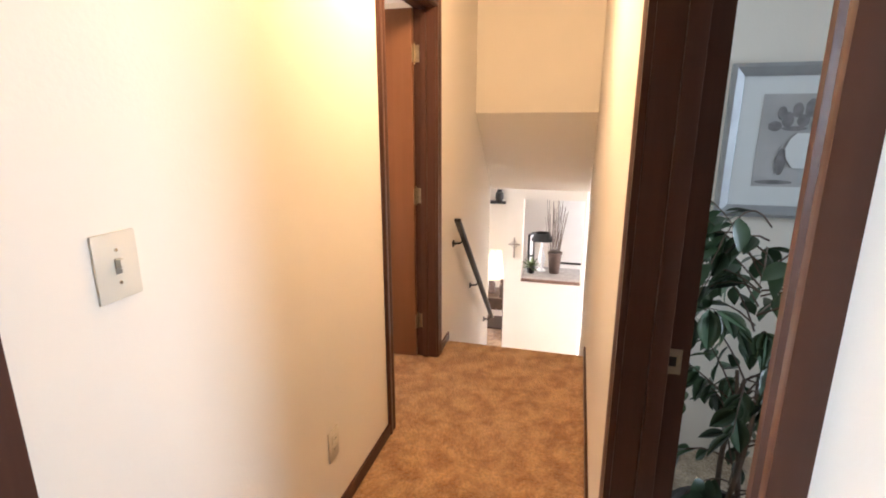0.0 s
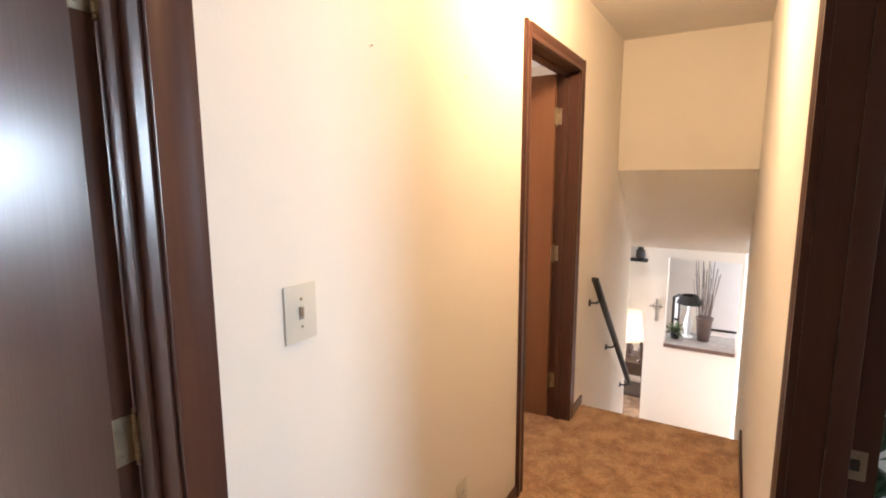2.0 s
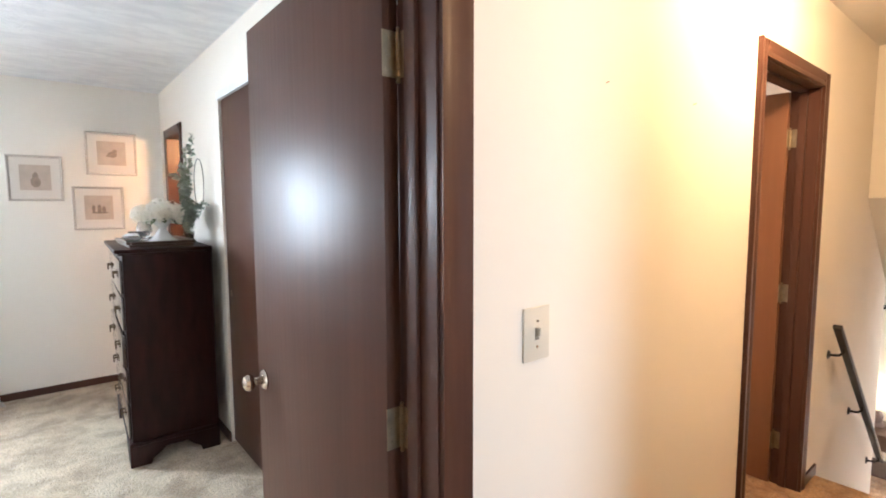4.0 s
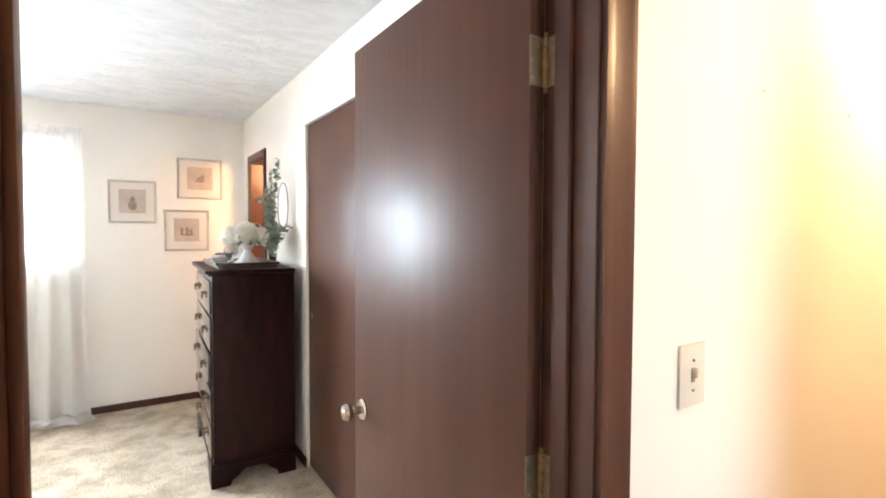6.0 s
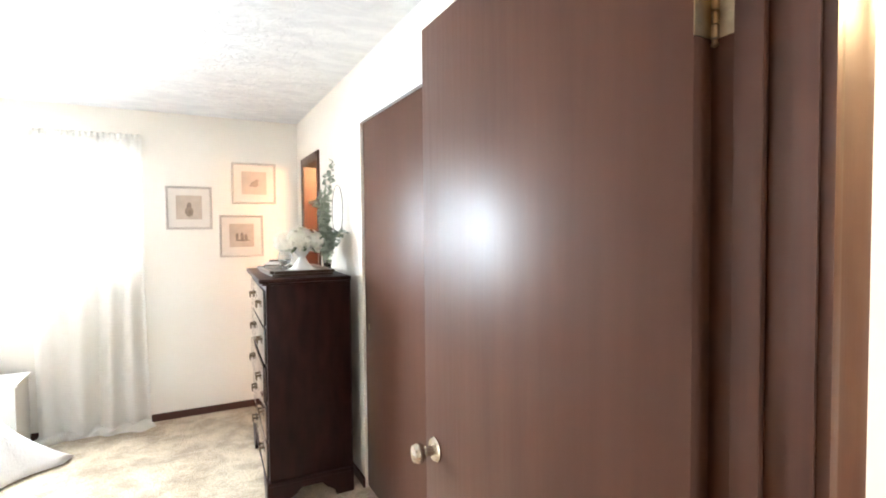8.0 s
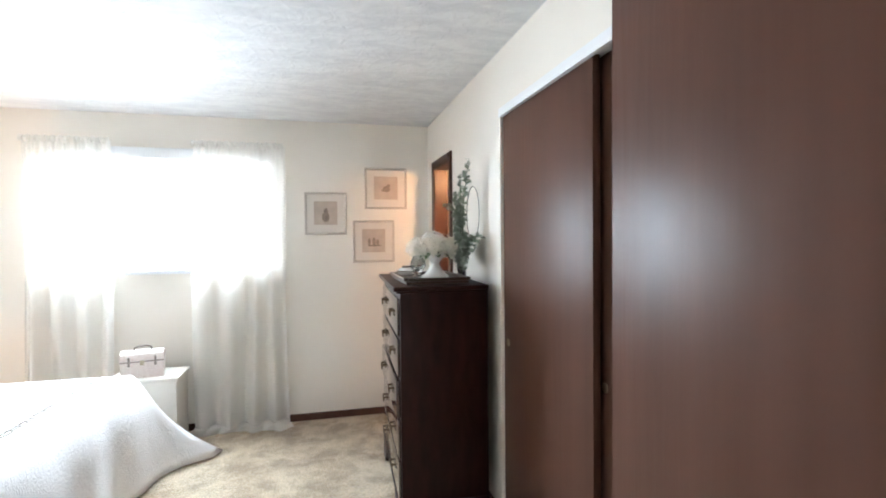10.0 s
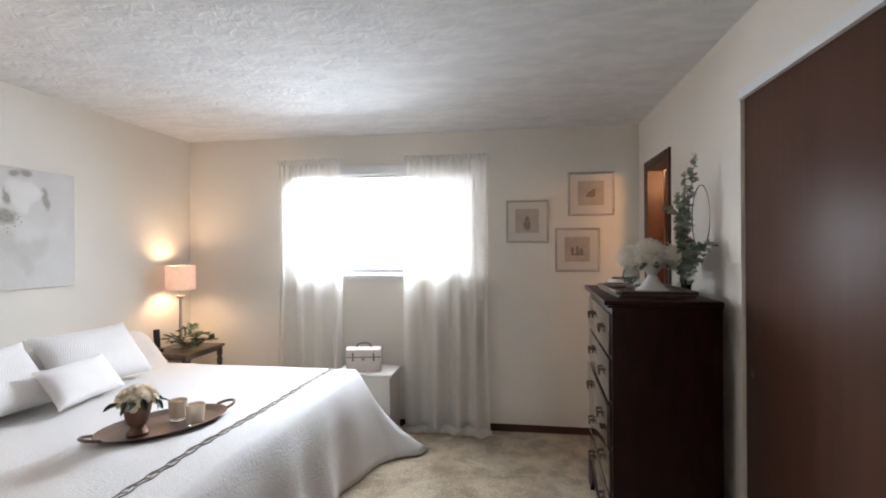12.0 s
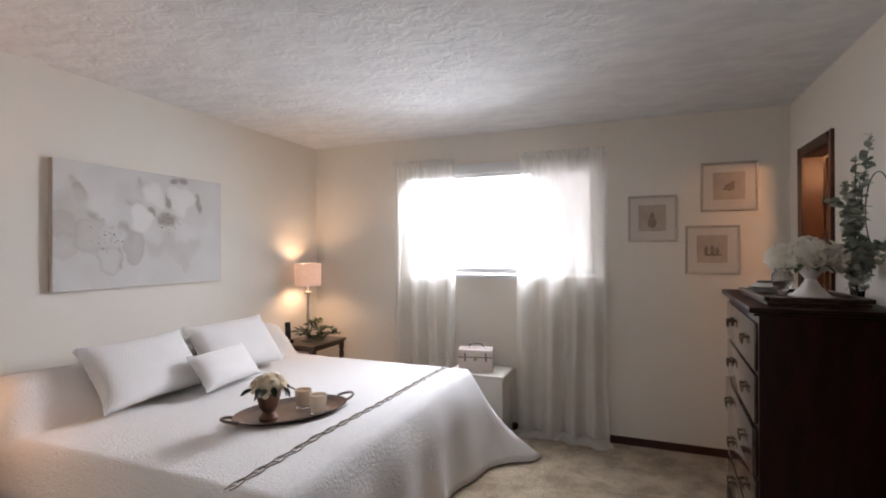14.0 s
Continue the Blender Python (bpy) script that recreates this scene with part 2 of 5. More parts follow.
# ---------------------------------------------------------------- the large structure
FAR, LEFT, RIGHT, CEIL = 4.20, -3.55, 0.285, 2.44      # bedroom
HALL = -0.905                                         # hall wall opposite the bedroom
DEN = -1.40                                           # lower floor


def structure():
    # wall between hall and bedroom, with the bedroom door and the second door
    solid("wall_south", boxes((-3.67, 0, 0, -0.768, 0.115, CEIL), (-0.768, 0, 2.05, 0.02, 0.115, CEIL), (0.02, 0, 0, 1.58, 0.115, CEIL),
                              (1.58, 0, 2.05, 2.38, 0.115, CEIL), (2.38, 0, 0, 2.62, 0.115, CEIL), (2.62, 0, DEN, 4.22, 0.115, CEIL)),
          PAINT, "off-white painted hall wall with two dark door openings", "wall")
    # closet wall with the closet and the bathroom door
    solid("wall_east", boxes((RIGHT, 0.115, 0, 0.39, 0.42, CEIL), (RIGHT, 0.42, 2.14, 0.39, 2.43, CEIL), (RIGHT, 2.43, 0, 0.39, 3.437, CEIL),
                             (RIGHT, 3.437, 2.05, 0.39, 3.933, CEIL), (RIGHT, 3.933, 0, 0.39, FAR, CEIL)),
          PAINT, "off-white painted bedroom wall with closet opening", "wall")
    solid("wall_north", boxes((-3.67, FAR, 0, -2.55, 4.33, CEIL), (-2.55, FAR, 0, -0.98, 4.33, 1.24), (-2.55, FAR, 2.13, -0.98, 4.33, CEIL),
                              (-0.98, FAR, 0, 2.2, 4.33, CEIL)),
          PAINT, "off-white painted bedroom wall with a wide window", "wall")
    solid("wall_west", boxes((-3.67, 0.115, 0, LEFT, FAR, CEIL)), PAINT, "off-white painted bedroom wall behind the bed", "wall")
    solid("wall_hall", boxes((-1.3, HALL - 0.115, 0, -0.125, HALL, CEIL), (-0.125, HALL - 0.115, 2.05, 0.66, HALL, CEIL), (0.66, HALL - 0.115, 0, 2.62, HALL, CEIL),
                             (2.62, HALL - 0.115, DEN, 5.22, HALL, CEIL)),
          PAINT, "off-white painted hall wall running down beside the stairs", "wall")
    solid("wall_hall_end", boxes((-1.42, HALL - 0.115, 0, -1.30, 0, CEIL)), PAINT, "off-white painted wall closing the hall", "wall")
    # bulkhead over the stairs: upright face, then a slope down to the lower ceiling
    bm = bmesh.new()
    prism(bm, [(3.48, CEIL), (3.48, 1.51), (4.30, 0.83), (4.42, 0.83), (4.42, CEIL)], 1, HALL + 0.001, -0.001)
    solid("wall_bulkhead", bm, PAINT, "off-white painted bulkhead sloping down over the stairs", "wall")
    solid("ceiling_hall", boxes((-1.42, HALL - 0.115, CEIL, 4.42, 0.057, 2.5)), HALL_CEIL, "off-white painted hall ceiling", "ceiling")
    solid("ceiling_bedroom", boxes((-3.67, 0.058, CEIL, 0.31, 4.33, 2.5)), BED_CEIL, "white stippled plaster bedroom ceiling", "ceiling")
    solid("ceiling_side_rooms", boxes((0.311, 0.058, CEIL, 4.42, 4.33, 2.5)), HALL_CEIL, "off-white ceiling of the side rooms", "ceiling")
    solid("floor_bedroom", boxes((-3.67, 0.06, -0.12, 0.90, 4.33, 0)), CARPET_BED, "beige sculpted carpet in the bedroom", "carpet")
    bm = boxes((-1.42, HALL - 0.06, -0.12, 2.62, 0.06, 0), (0.90, 0.06, -0.12, 4.0, 2.9, 0))
    solid("floor_hall", bm, CARPET_HALL, "golden brown sculpted carpet in the hall", "carpet")
    # stairs down, carpeted
    bm = bmesh.new()
    steps = [(2.58, -0.02)]
    for i in range(7):
        x = 2.62 + 0.21 * i
        steps += [(x, -0.175 * i), (x, -0.175 * (i + 1))]
    steps += [(2.62 + 0.21 * 7, -0.175 * 7), (2.62 + 0.21 * 7, DEN - 0.1), (2.58, DEN - 0.1)]
    steps[1] = (2.62, -0.02)
    prism(bm, steps, 1, HALL + 0.001, -0.001)
    solid("stairs", bm, CARPET_HALL, "carpeted stairs going down to the lower room", "stairs")
    # opposite room
    solid("wall_study_east", boxes((1.80, -4.1, 0, 1.92, HALL - 0.115, CEIL)), PAINT, "pale painted wall of the opposite room", "wall")
    solid("wall_study_south", boxes((-2.2, -4.1, 0, -0.6, -4.0, CEIL), (-0.6, -4.1, 0, 0.1, -4.0, CEIL), (0.1, -4.1, 0, 1.4, -4.0, 0.9), (0.1, -4.1, 2.1, 1.4, -4.0, CEIL), (1.4, -4.1, 0, 1.8, -4.0, CEIL)),
          PAINT, "pale painted wall with a window", "wall")
    solid("wall_study_west", boxes((-2.32, -4.1, 0, -2.2, HALL - 0.115, CEIL)), PAINT, "pale painted wall of the opposite room", "wall")
    solid("ceiling_study", boxes((-2.32, -4.1, CEIL, 1.92, HALL - 0.116, 2.5)), HALL_CEIL, "off-white ceiling of the opposite room", "ceiling")
    solid("floor_study", boxes((-2.32, -4.1, -0.12, 1.92, HALL - 0.06, 0)), CARPET_BED, "beige carpet in the opposite room", "carpet")
    # closet, bathroom and second room shells
    solid("wall_closet_back", boxes((0.90, 0.115, 0, 1.0, 2.9, CEIL)), PAINT, "painted wall at the back of the closet", "wall")
    solid("wall_bathroom", boxes((0.39, 2.45, 0, 0.90, 2.55, CEIL), (1.9, 2.9, 0, 2.0, FAR, CEIL), (1.0, 2.80, 0, 4.1, 2.9, CEIL)), PAINT, "painted bathroom walls", "wall")
    solid("floor_bathroom", boxes((0.90, 2.9, -0.12, 2.0, 4.33, 0)), CARPET_BED, "beige bathroom floor", "floor")
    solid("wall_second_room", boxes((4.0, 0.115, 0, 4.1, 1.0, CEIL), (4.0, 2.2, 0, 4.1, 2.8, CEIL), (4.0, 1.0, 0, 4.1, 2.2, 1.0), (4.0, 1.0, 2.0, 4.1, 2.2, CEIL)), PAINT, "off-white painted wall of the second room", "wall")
    # lower room
    solid("floor_den", boxes((4.09, -3.6, DEN - 0.1, 8.7, 3.6, DEN)), CARPET_HALL, "brown carpet in the lower room", "carpet")
    solid("ceiling_den", boxes((4.42, -3.6, 0.83, 8.7, 3.6, 0.95), (4.1, 0.116, 0.83, 4.42, 3.6, 0.95)), HALL_CEIL, "off-white ceiling of the lower room", "ceiling")
    solid("wall_den_partition", boxes((5.1, HALL, DEN, 5.22, -0.03, -0.33), (5.1, -0.228, -0.33, 5.22, -0.03, 0.83), (5.1, HALL, 0.62, 5.22, -0.228, 0.83),
                                      (5.1, HALL, -0.33, 5.22, HALL + 0.02, 0.62)),
          PAINT, "off-white partition with a pass-through opening", "wall")
    solid("wall_den_east", boxes((8.6, -3.6, DEN, 8.7, 3.6, 0.83)), PAINT, "off-white painted wall of the lower room", "wall")
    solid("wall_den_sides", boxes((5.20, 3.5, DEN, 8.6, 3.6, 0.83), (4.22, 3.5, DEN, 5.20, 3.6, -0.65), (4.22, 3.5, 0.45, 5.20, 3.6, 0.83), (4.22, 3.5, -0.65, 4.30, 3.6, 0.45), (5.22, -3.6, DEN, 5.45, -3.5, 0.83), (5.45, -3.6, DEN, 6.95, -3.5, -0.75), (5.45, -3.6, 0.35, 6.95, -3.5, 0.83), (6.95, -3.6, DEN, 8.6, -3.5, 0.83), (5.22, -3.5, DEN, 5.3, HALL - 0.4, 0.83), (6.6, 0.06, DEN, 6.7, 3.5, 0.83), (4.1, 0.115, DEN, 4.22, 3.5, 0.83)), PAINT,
          "off-white painted walls of the lower room", "wall")


structure()


def doorway(name, x0, x1, y_hall, y_room, top, label, slim=1.0, wide=1.0):
    """Dark stained jambs, stops and casing round an opening in a wall that runs along x."""
    door = thing(name, ((x0 + x1) / 2, (y_hall + y_room) / 2, 0), label, "door frame", kind="structure")
    cx, cy = (x0 + x1) / 2, (y_hall + y_room) / 2
    lo, hi = min(y_hall, y_room) - cy, max(y_hall, y_room) - cy
    a, b = x0 - cx, x1 - cx
    for s, x in ((-1, a), (1, b)):
        part("jamb", boxes((x, lo, 0, x + s * 0.02, hi, top + 0.02)), TRIM, door)
    part("head_jamb", boxes((a, lo, top, b, hi, top + 0.02)), TRIM, door)
    mid = 0.012 if y_room > y_hall else -0.012
    for s, x in ((-1, a), (1, b)):
        part("door_stop", boxes((x - s * 0.012, mid - 0.018, 0, x, mid + 0.018, top), bev=0.003), TRIM, door)
    part("door_stop", boxes((a + 0.012, mid - 0.018, top - 0.012, b - 0.012, mid + 0.018, top), bev=0.003), TRIM, door)
    for face, out in ((lo, -1), (hi, 1)):
        for s, x in ((-1, a), (1, b)):
            x = x + s * 0.005
            bm = bmesh.new()
            prof = [(0, 0), (0, 0.014), (0.012, 0.014), (0.022, 0.010), (0.045, 0.017), (0.060, 0.017), (0.062, 0.013), (0.062, 0)]
            w = slim if s < 0 else wide
            prism(bm, [(x + s * u * w, face + out * v) for u, v in prof], 2, 0, top + 0.067)
            part("casing", bm, TRIM, door)
        bm = bmesh.new()
        prism(bm, [(face + out * v * 1.03, top + 0.005 + u) for u, v in prof], 0, a - 0.0049, b + 0.0049)
        part("head_casing", bm, TRIM, door)
    return door


def baseboard(name, rows, label="low dark stained wooden baseboard"):
    bm = bmesh.new()
    for r in rows:
        bx(bm, *r, bev=0.003)
    solid(name, bm, TRIM, label, "baseboard")


doorway("door_1", -0.748, 0.0, 0.0, 0.115, 2.03, "dark stained frame of the bedroom doorway", 1.0, 1.22)
doorway("door_2", 1.60, 2.36, 0.0, 0.115, 2.03, "dark stained frame of a doorway in the hall")
doorway("door_3", -0.105, 0.64, HALL, HALL - 0.115, 2.03, "dark stained frame of the opposite doorway", 0.5)

BB = 0.058
baseboard("baseboard_hall", [(0.090, -0.012, 0, 1.532, 0, BB), (2.428, -0.012, 0, 2.64, 0, BB), (0.708, HALL, 0, 2.64, HALL + 0.012, BB), (-1.3, -0.012, 0, -0.816, 0, BB), (-1.3, HALL, 0, -0.173, HALL + 0.012, BB)])
baseboard("baseboard_bedroom", [(LEFT, FAR - 0.012, 0, RIGHT, FAR, BB), (RIGHT - 0.012, 2.43, 0, RIGHT, 3.388, BB), (LEFT, 0.115, 0, LEFT + 0.012, FAR - 0.012, BB),
                                (LEFT + 0.012, 0.115, 0, -0.817, 0.127, BB), (0.09, 0.115, 0, RIGHT, 0.127, BB)])


# ---------------------------------------------------------------- doors
def hinge(parent, at):
    """Butt hinge of a door opened square: one leaf on the door's edge, one on the jamb, and a knuckled barrel."""
    x, y, z = at
    bm = bmesh.new()
    bx(bm, x - 0.040, y - 0.002, z - 0.045, x - 0.004, y, z + 0.045, bev=0.0008, seg=1)
    bx(bm, x - 0.0025, y - 0.040, z - 0.045, x - 0.0005, y - 0.004, z + 0.045, bev=0.0008, seg=1)
    for k, d in ((-0.030, 0.030), (0.0, 0.032), (0.030, 0.020)):
        bmesh.ops.create_cone(bm, cap_ends=True, segments=10, radius1=0.0045, radius2=0.0035, depth=0.002, matrix=Matrix.Translation((x - d, y - 0.0028, z + k)) @ pose(0, 0, 0, 90))
        bmesh.ops.create_cone(bm, cap_ends=True, segments=10, radius1=0.0045, radius2=0.0035, depth=0.002, matrix=Matrix.Translation((x - 0.0032, y - d, z + k)) @ pose(0, 0, 0, 0, -90))
    for k in range(5):
        h = z - 0.045 + 0.018 * k
        lathe(bm, [(0.0050, h + 0.0006), (0.0055, h + 0.002), (0.0055, h + 0.016), (0.0050, h + 0.0174)], 12, (x - 0.004, y - 0.004, 0))
    lathe(bm, [(0.004, z + 0.046), (0.0035, z + 0.047), (0.005, z + 0.052), (0.001, z + 0.055)], 10, (x - 0.004, y - 0.004, 0))
    lathe(bm, [(0.001, z - 0.056), (0.005, z - 0.053), (0.0035, z - 0.048), (0.004, z - 0.046)], 10, (x - 0.004, y - 0.004, 0))
    part("hinge", bm, BRASS, parent, "worn brass butt hinge")


def knob(parent, x, y, z, side):
    """Round knob on a rose, its axis along x."""
    bm = bmesh.new()
    lathe(bm, [(0.001, 0), (0.032, 0), (0.033, 0.004), (0.029, 0.009), (0.014, 0.011), (0.012, 0.030), (0.019, 0.036), (0.0255, 0.046), (0.026, 0.056), (0.021, 0.066), (0.010, 0.070), (0.001, 0.071)], 28)
    bmesh.ops.transform(bm, matrix=pose(x, y, z, 0, -90 if side < 0 else 90, 0), verts=bm.verts[:])
    return part("door_knob", bm, NICKEL, parent, "polished nickel round knob")


def bedroom_door():
    leaf = thing("bedroom_door", (-0.037, 0.122, 0), "flat brown veneer bedroom door standing open into the room", "door", turn=-0.6)
    part("door_panel", boxes((0.0, 0.0, 0.012, 0.035, 0.815, 2.028), bev=0.0015), DOOR, leaf)
    knob(leaf, 0.0, 0.752, 0.905, -1)
    knob(leaf, 0.035, 0.752, 0.905, 1)
    part("latch", boxes((0.006, 0.8145, 0.875, 0.029, 0.8165, 0.935)), BRASS, leaf)
    for z in (0.24, 1.005, 1.772):
        hinge(leaf, (0.038, -0.0005, z))


def second_door():
    leaf = thing("hall_door", (2.323, 0.122, 0), "flat brown veneer door standing open into the next room", "door", turn=1)
    part("door_panel", boxes((0.0, 0.0, 0.012, 0.035, 0.752, 2.025), bev=0.0015), HALL_LIT_DOOR, leaf)
    knob(leaf, 0.0, 0.69, 0.915, -1)
    for z in (0.24, 1.02, 1.80):
        hinge(leaf, (0.038, -0.0005, z))


bedroom_door()
second_door()


def closet_doors():
    for y0, y1, x in ((1.565, 2.425, 0.300), (0.43, 1.62, 0.345)):
        d = thing("closet_door", (x, (y0 + y1) / 2, 0.0), "flat brown veneer sliding closet door", "closet door", "sliding closet doors")
        h = (y1 - y0) / 2
        part("door_panel", boxes((0, -h, 0.015, 0.03, h, 2.11), bev=0.0015), DOOR, d)
        bm = bmesh.new()
        lathe(bm, [(0.001, 0.001), (0.014, 0.001), (0.018, 0.003), (0.018, -0.002), (0.001, -0.002)], 20)
        bmesh.ops.transform(bm, matrix=pose(0, h - 0.06, 0.95, 0, -90, 0), verts=bm.verts[:])
        part("finger_pull", bm, BRASS, d)
    solid("closet_track", boxes((0.276, 0.42, 2.098, 0.296, 2.43, 2.14), (0.296, 0.42, 2.115, 0.38, 2.43, 2.14)), WHITE_TRIM, "white metal sliding door track fascia", "trim")


closet_doors()


def bathroom_door():
    """The same trim turned to a wall that runs along y, and a warm wooden leaf seen through it."""
    fr = thing("door_4", (RIGHT, 3.685, 0), "dark stained frame of the bathroom doorway", "door frame", kind="structure")
    for s, y in ((-1, -0.228), (1, 0.228)):
        part("jamb", boxes((0, y, 0, 0.1, y + s * 0.02, 2.05)), TRIM, fr)
        bm = bmesh.new()
        prof = [(0.005, 0), (0.005, 0.009), (0.017, 0.012), (0.027, 0.010), (0.05, 0.017), (0.065, 0.017), (0.067, 0)]
        prism(bm, [(-v, y + s * u) for u, v in prof], 2, 0, 2.097)
        part("casing", bm, TRIM, fr)
    part("head_jamb", boxes((0, -0.228, 2.03, 0.1, 0.228, 2.05)), TRIM, fr)
    bm = bmesh.new()
    prism(bm, [(-v, 2.03 + u) for u, v in prof], 1, -0.2329, 0.2329)
    part("head_casing", bm, TRIM, fr)
    leaf = thing("bathroom_door", (0.395, 3.905, 0), "warm brown wooden panelled door standing open into the bathroom", "door", turn=0)
    wood = mat("orange_brown_wood", (0.125, 0.036, 0.012), 0.5, spec=0.2, vary=0.4, scale=4, grain=(14, 14, 0.8), bump=0.06, bump_scale=30)
    bm = bmesh.new()
    bx(bm, 0, -0.012, 0.012, 0.46, 0.0, 2.02)
    for x0, x1, z0, z1 in ((0, 0.09, 0.012, 2.02), (0.37, 0.46, 0.012, 2.02), (0.19, 0.27, 0.1, 1.9), (0.09, 0.37, 0.012, 0.2), (0.09, 0.37, 0.95, 1.08), (0.09, 0.37, 1.9, 2.02)):
        bx(bm, x0, -0.024, z0, x1, -0.012, z1)
    part("door_panel", bm, wood, leaf)


bathroom_door()


# ---------------------------------------------------------------- dresser
def bail_pull(y, z, x):
    """Backplate with two posts and a hanging bail, on a drawer front that faces -x."""
    bm = bmesh.new()
    prism(bm, [(y - 0.045, z + 0.004), (y - 0.03, z + 0.020), (y, z + 0.014), (y + 0.03, z + 0.020), (y + 0.045, z + 0.004), (y + 0.026, z - 0.014), (y, z - 0.024), (y - 0.026, z - 0.014)], 0, x - 0.002, x)
    for s in (-1, 1):
        tube(bm, [(x, y + s * 0.032, z + 0.006), (x - 0.022, y + s * 0.032, z + 0.006)], 0.006, 8)
    arc = [(x - 0.019, y + 0.034 * math.cos(a), z + 0.006 - 0.034 * math.sin(a)) for a in [math.pi * k / 8 for k in range(9)]]
    tube(bm, arc, 0.0038, 6)
    return bm


def dresser():
    y0, y1 = 2.455, 3.395
    d = thing("dresser", (0.018, (y0 + y1) / 2, 0), "tall dark mahogany chest of drawers, one drawer slightly open", "dresser", turn=-2.4)
    h = (y1 - y0) / 2
    part("body", boxes((-0.235, -h, 0.14, 0.22, h, 1.205), bev=0.002), MAHOGANY, d)
    bm = boxes((-0.272, -h - 0.018, 1.216, 0.222, h + 0.018, 1.240), bev=0.007)
    part("top", bm, MAHOGANY, d)
    part("cove_moulding", boxes((-0.255, -h - 0.010, 1.2055, 0.221, h + 0.010, 1.2155), bev=0.003), MAHOGANY, d)
    part("base_moulding", boxes((-0.252, -h - 0.014, 0.118, 0.222, h + 0.014, 0.1395), bev=0.006), MAHOGANY, d)
    # bracket feet with an ogee cut
    for sy in (-1, 1):
        prof = [(-0.252, 0.1175), (-0.252, 0), (-0.15, 0), (-0.14, 0.03), (-0.10, 0.055), (-0.07, 0.085), (0.04, 0.085), (0.07, 0.055), (0.11, 0.03), (0.12, 0), (0.22, 0), (0.22, 0.1175)]
        bm = bmesh.new()
        a = sy * (h + 0.012)
        prism(bm, prof, 1, a, a - sy * 0.022)
        part("side_foot", bm, MAHOGANY, d)
        bm = bmesh.new()
        b = sy * (h - 0.0105)
        prism(bm, [(b, 0.1175), (b, 0), (b - sy * 0.11, 0), (b - sy * 0.125, 0.03), (b - sy * 0.17, 0.06), (b - sy * 0.2, 0.1175)], 0, -0.252, -0.23)
        part("front_foot", bm, MAHOGANY, d)
    metal = mat("antique_brass", (0.16, 0.12, 0.075), 0.42, 1.0, vary=0.4, scale=60)
    z = 0.155
    hz = 0.202
    for row in range(5):
        out = 0.009 if row == 2 else 0.0              # the middle drawer stands a little open
        a, b = -h + 0.024, h - 0.024
        dr = part("drawer", boxes((-0.249 - out, a, z, -0.2352, b, z + hz - 0.012), bev=0.004), DRAWER, d)
        for fy in (0.22, 0.78):
            part("drawer_pull", bail_pull(a + (b - a) * fy, z + hz * 0.5, -0.249 - out), metal, dr, "antique brass bail pull")
        z += hz + 0.006


dresser()


# ---------------------------------------------------------------- bed
def quilt_material():
    """White matelasse: raised wandering channels."""
    m = bpy.data.materials.new("white_quilted_cotton")
    m.use_nodes = True
    nt = m.node_tree
    p = nt.nodes["Principled BSDF"]
    p.inputs["Base Color"].default_value = (0.85, 0.825, 0.81, 1)
    p.inputs["Roughness"].default_value, p.inputs["Sheen Weight"].default_value = 0.9, 0.2
    p.inputs["Specular IOR Level"].default_value = 0.15
    tc = nt.nodes.new("ShaderNodeTexCoord")
    v = nt.nodes.new("ShaderNodeTexNoise")
    v.inputs["Scale"].default_value, v.inputs["Detail"].default_value, v.inputs["Distortion"].default_value = 34, 2, 3.0
    w = nt.nodes.new("ShaderNodeTexNoise")
    w.inputs["Scale"].default_value = 420
    for n in (v, w):
        nt.links.new(tc.outputs["Object"], n.inputs["Vector"])
    ma = nt.nodes.new("ShaderNodeMath")
    ma.operation = "MULTIPLY_ADD"
    ma.inputs[1].default_value = 0.15
    nt.links.new(w.outputs["Fac"], ma.inputs[0])
    nt.links.new(v.outputs["Fac"], ma.inputs[2])
    b = nt.nodes.new("ShaderNodeBump")
    b.inputs["Strength"].default_value, b.inputs["Distance"].default_value = 0.65, 0.008
    nt.links.new(ma.outputs[0], b.inputs["Height"])
    nt.links.new(b.outputs[0], p.inputs["Normal"])
    return m


QUILT = quilt_material()


def sham_material():
    """White cotton quilted in slanting wavy channels."""
    m = mat("white_channel_quilting", (0.86, 0.835, 0.82), 0.9, vary=0.03, scale=6, sheen=0.2, spec=0.15)
    nt = m.node_tree
    tc = nt.nodes.new("ShaderNodeTexCoord")
    turn = nt.nodes.new("ShaderNodeMapping")
    turn.inputs["Rotation"].default_value = (radians(28), 0, 0)
    wave = nt.nodes.new("ShaderNodeTexWave")
    wave.bands_direction = "Y"
    wave.inputs["Scale"].default_value, wave.inputs["Distortion"].default_value, wave.inputs["Detail Scale"].default_value = 26, 6.0, 1.6
    b = nt.nodes.new("ShaderNodeBump")
    b.inputs["Strength"].default_value, b.inputs["Distance"].default_value = 0.3, 0.004
    nt.links.new(tc.outputs["Object"], turn.inputs[0])
    nt.links.new(turn.outputs[0], wave.inputs["Vector"])
    nt.links.new(wave.outputs["Fac"], b.inputs["Height"])
    nt.links.new(b.outputs[0], nt.nodes["Principled BSDF"].inputs["Normal"])
    return m


SHAM = sham_material()
LINEN = mat("white_linen", (0.85, 0.82, 0.80), 0.9, vary=0.03, scale=6, bump=0.2, bump_scale=300, sheen=0.2, spec=0.15)
BX0, BX1, BY0, BY1, BZ = -3.54, -1.74, 1.52, 3.60, 0.62


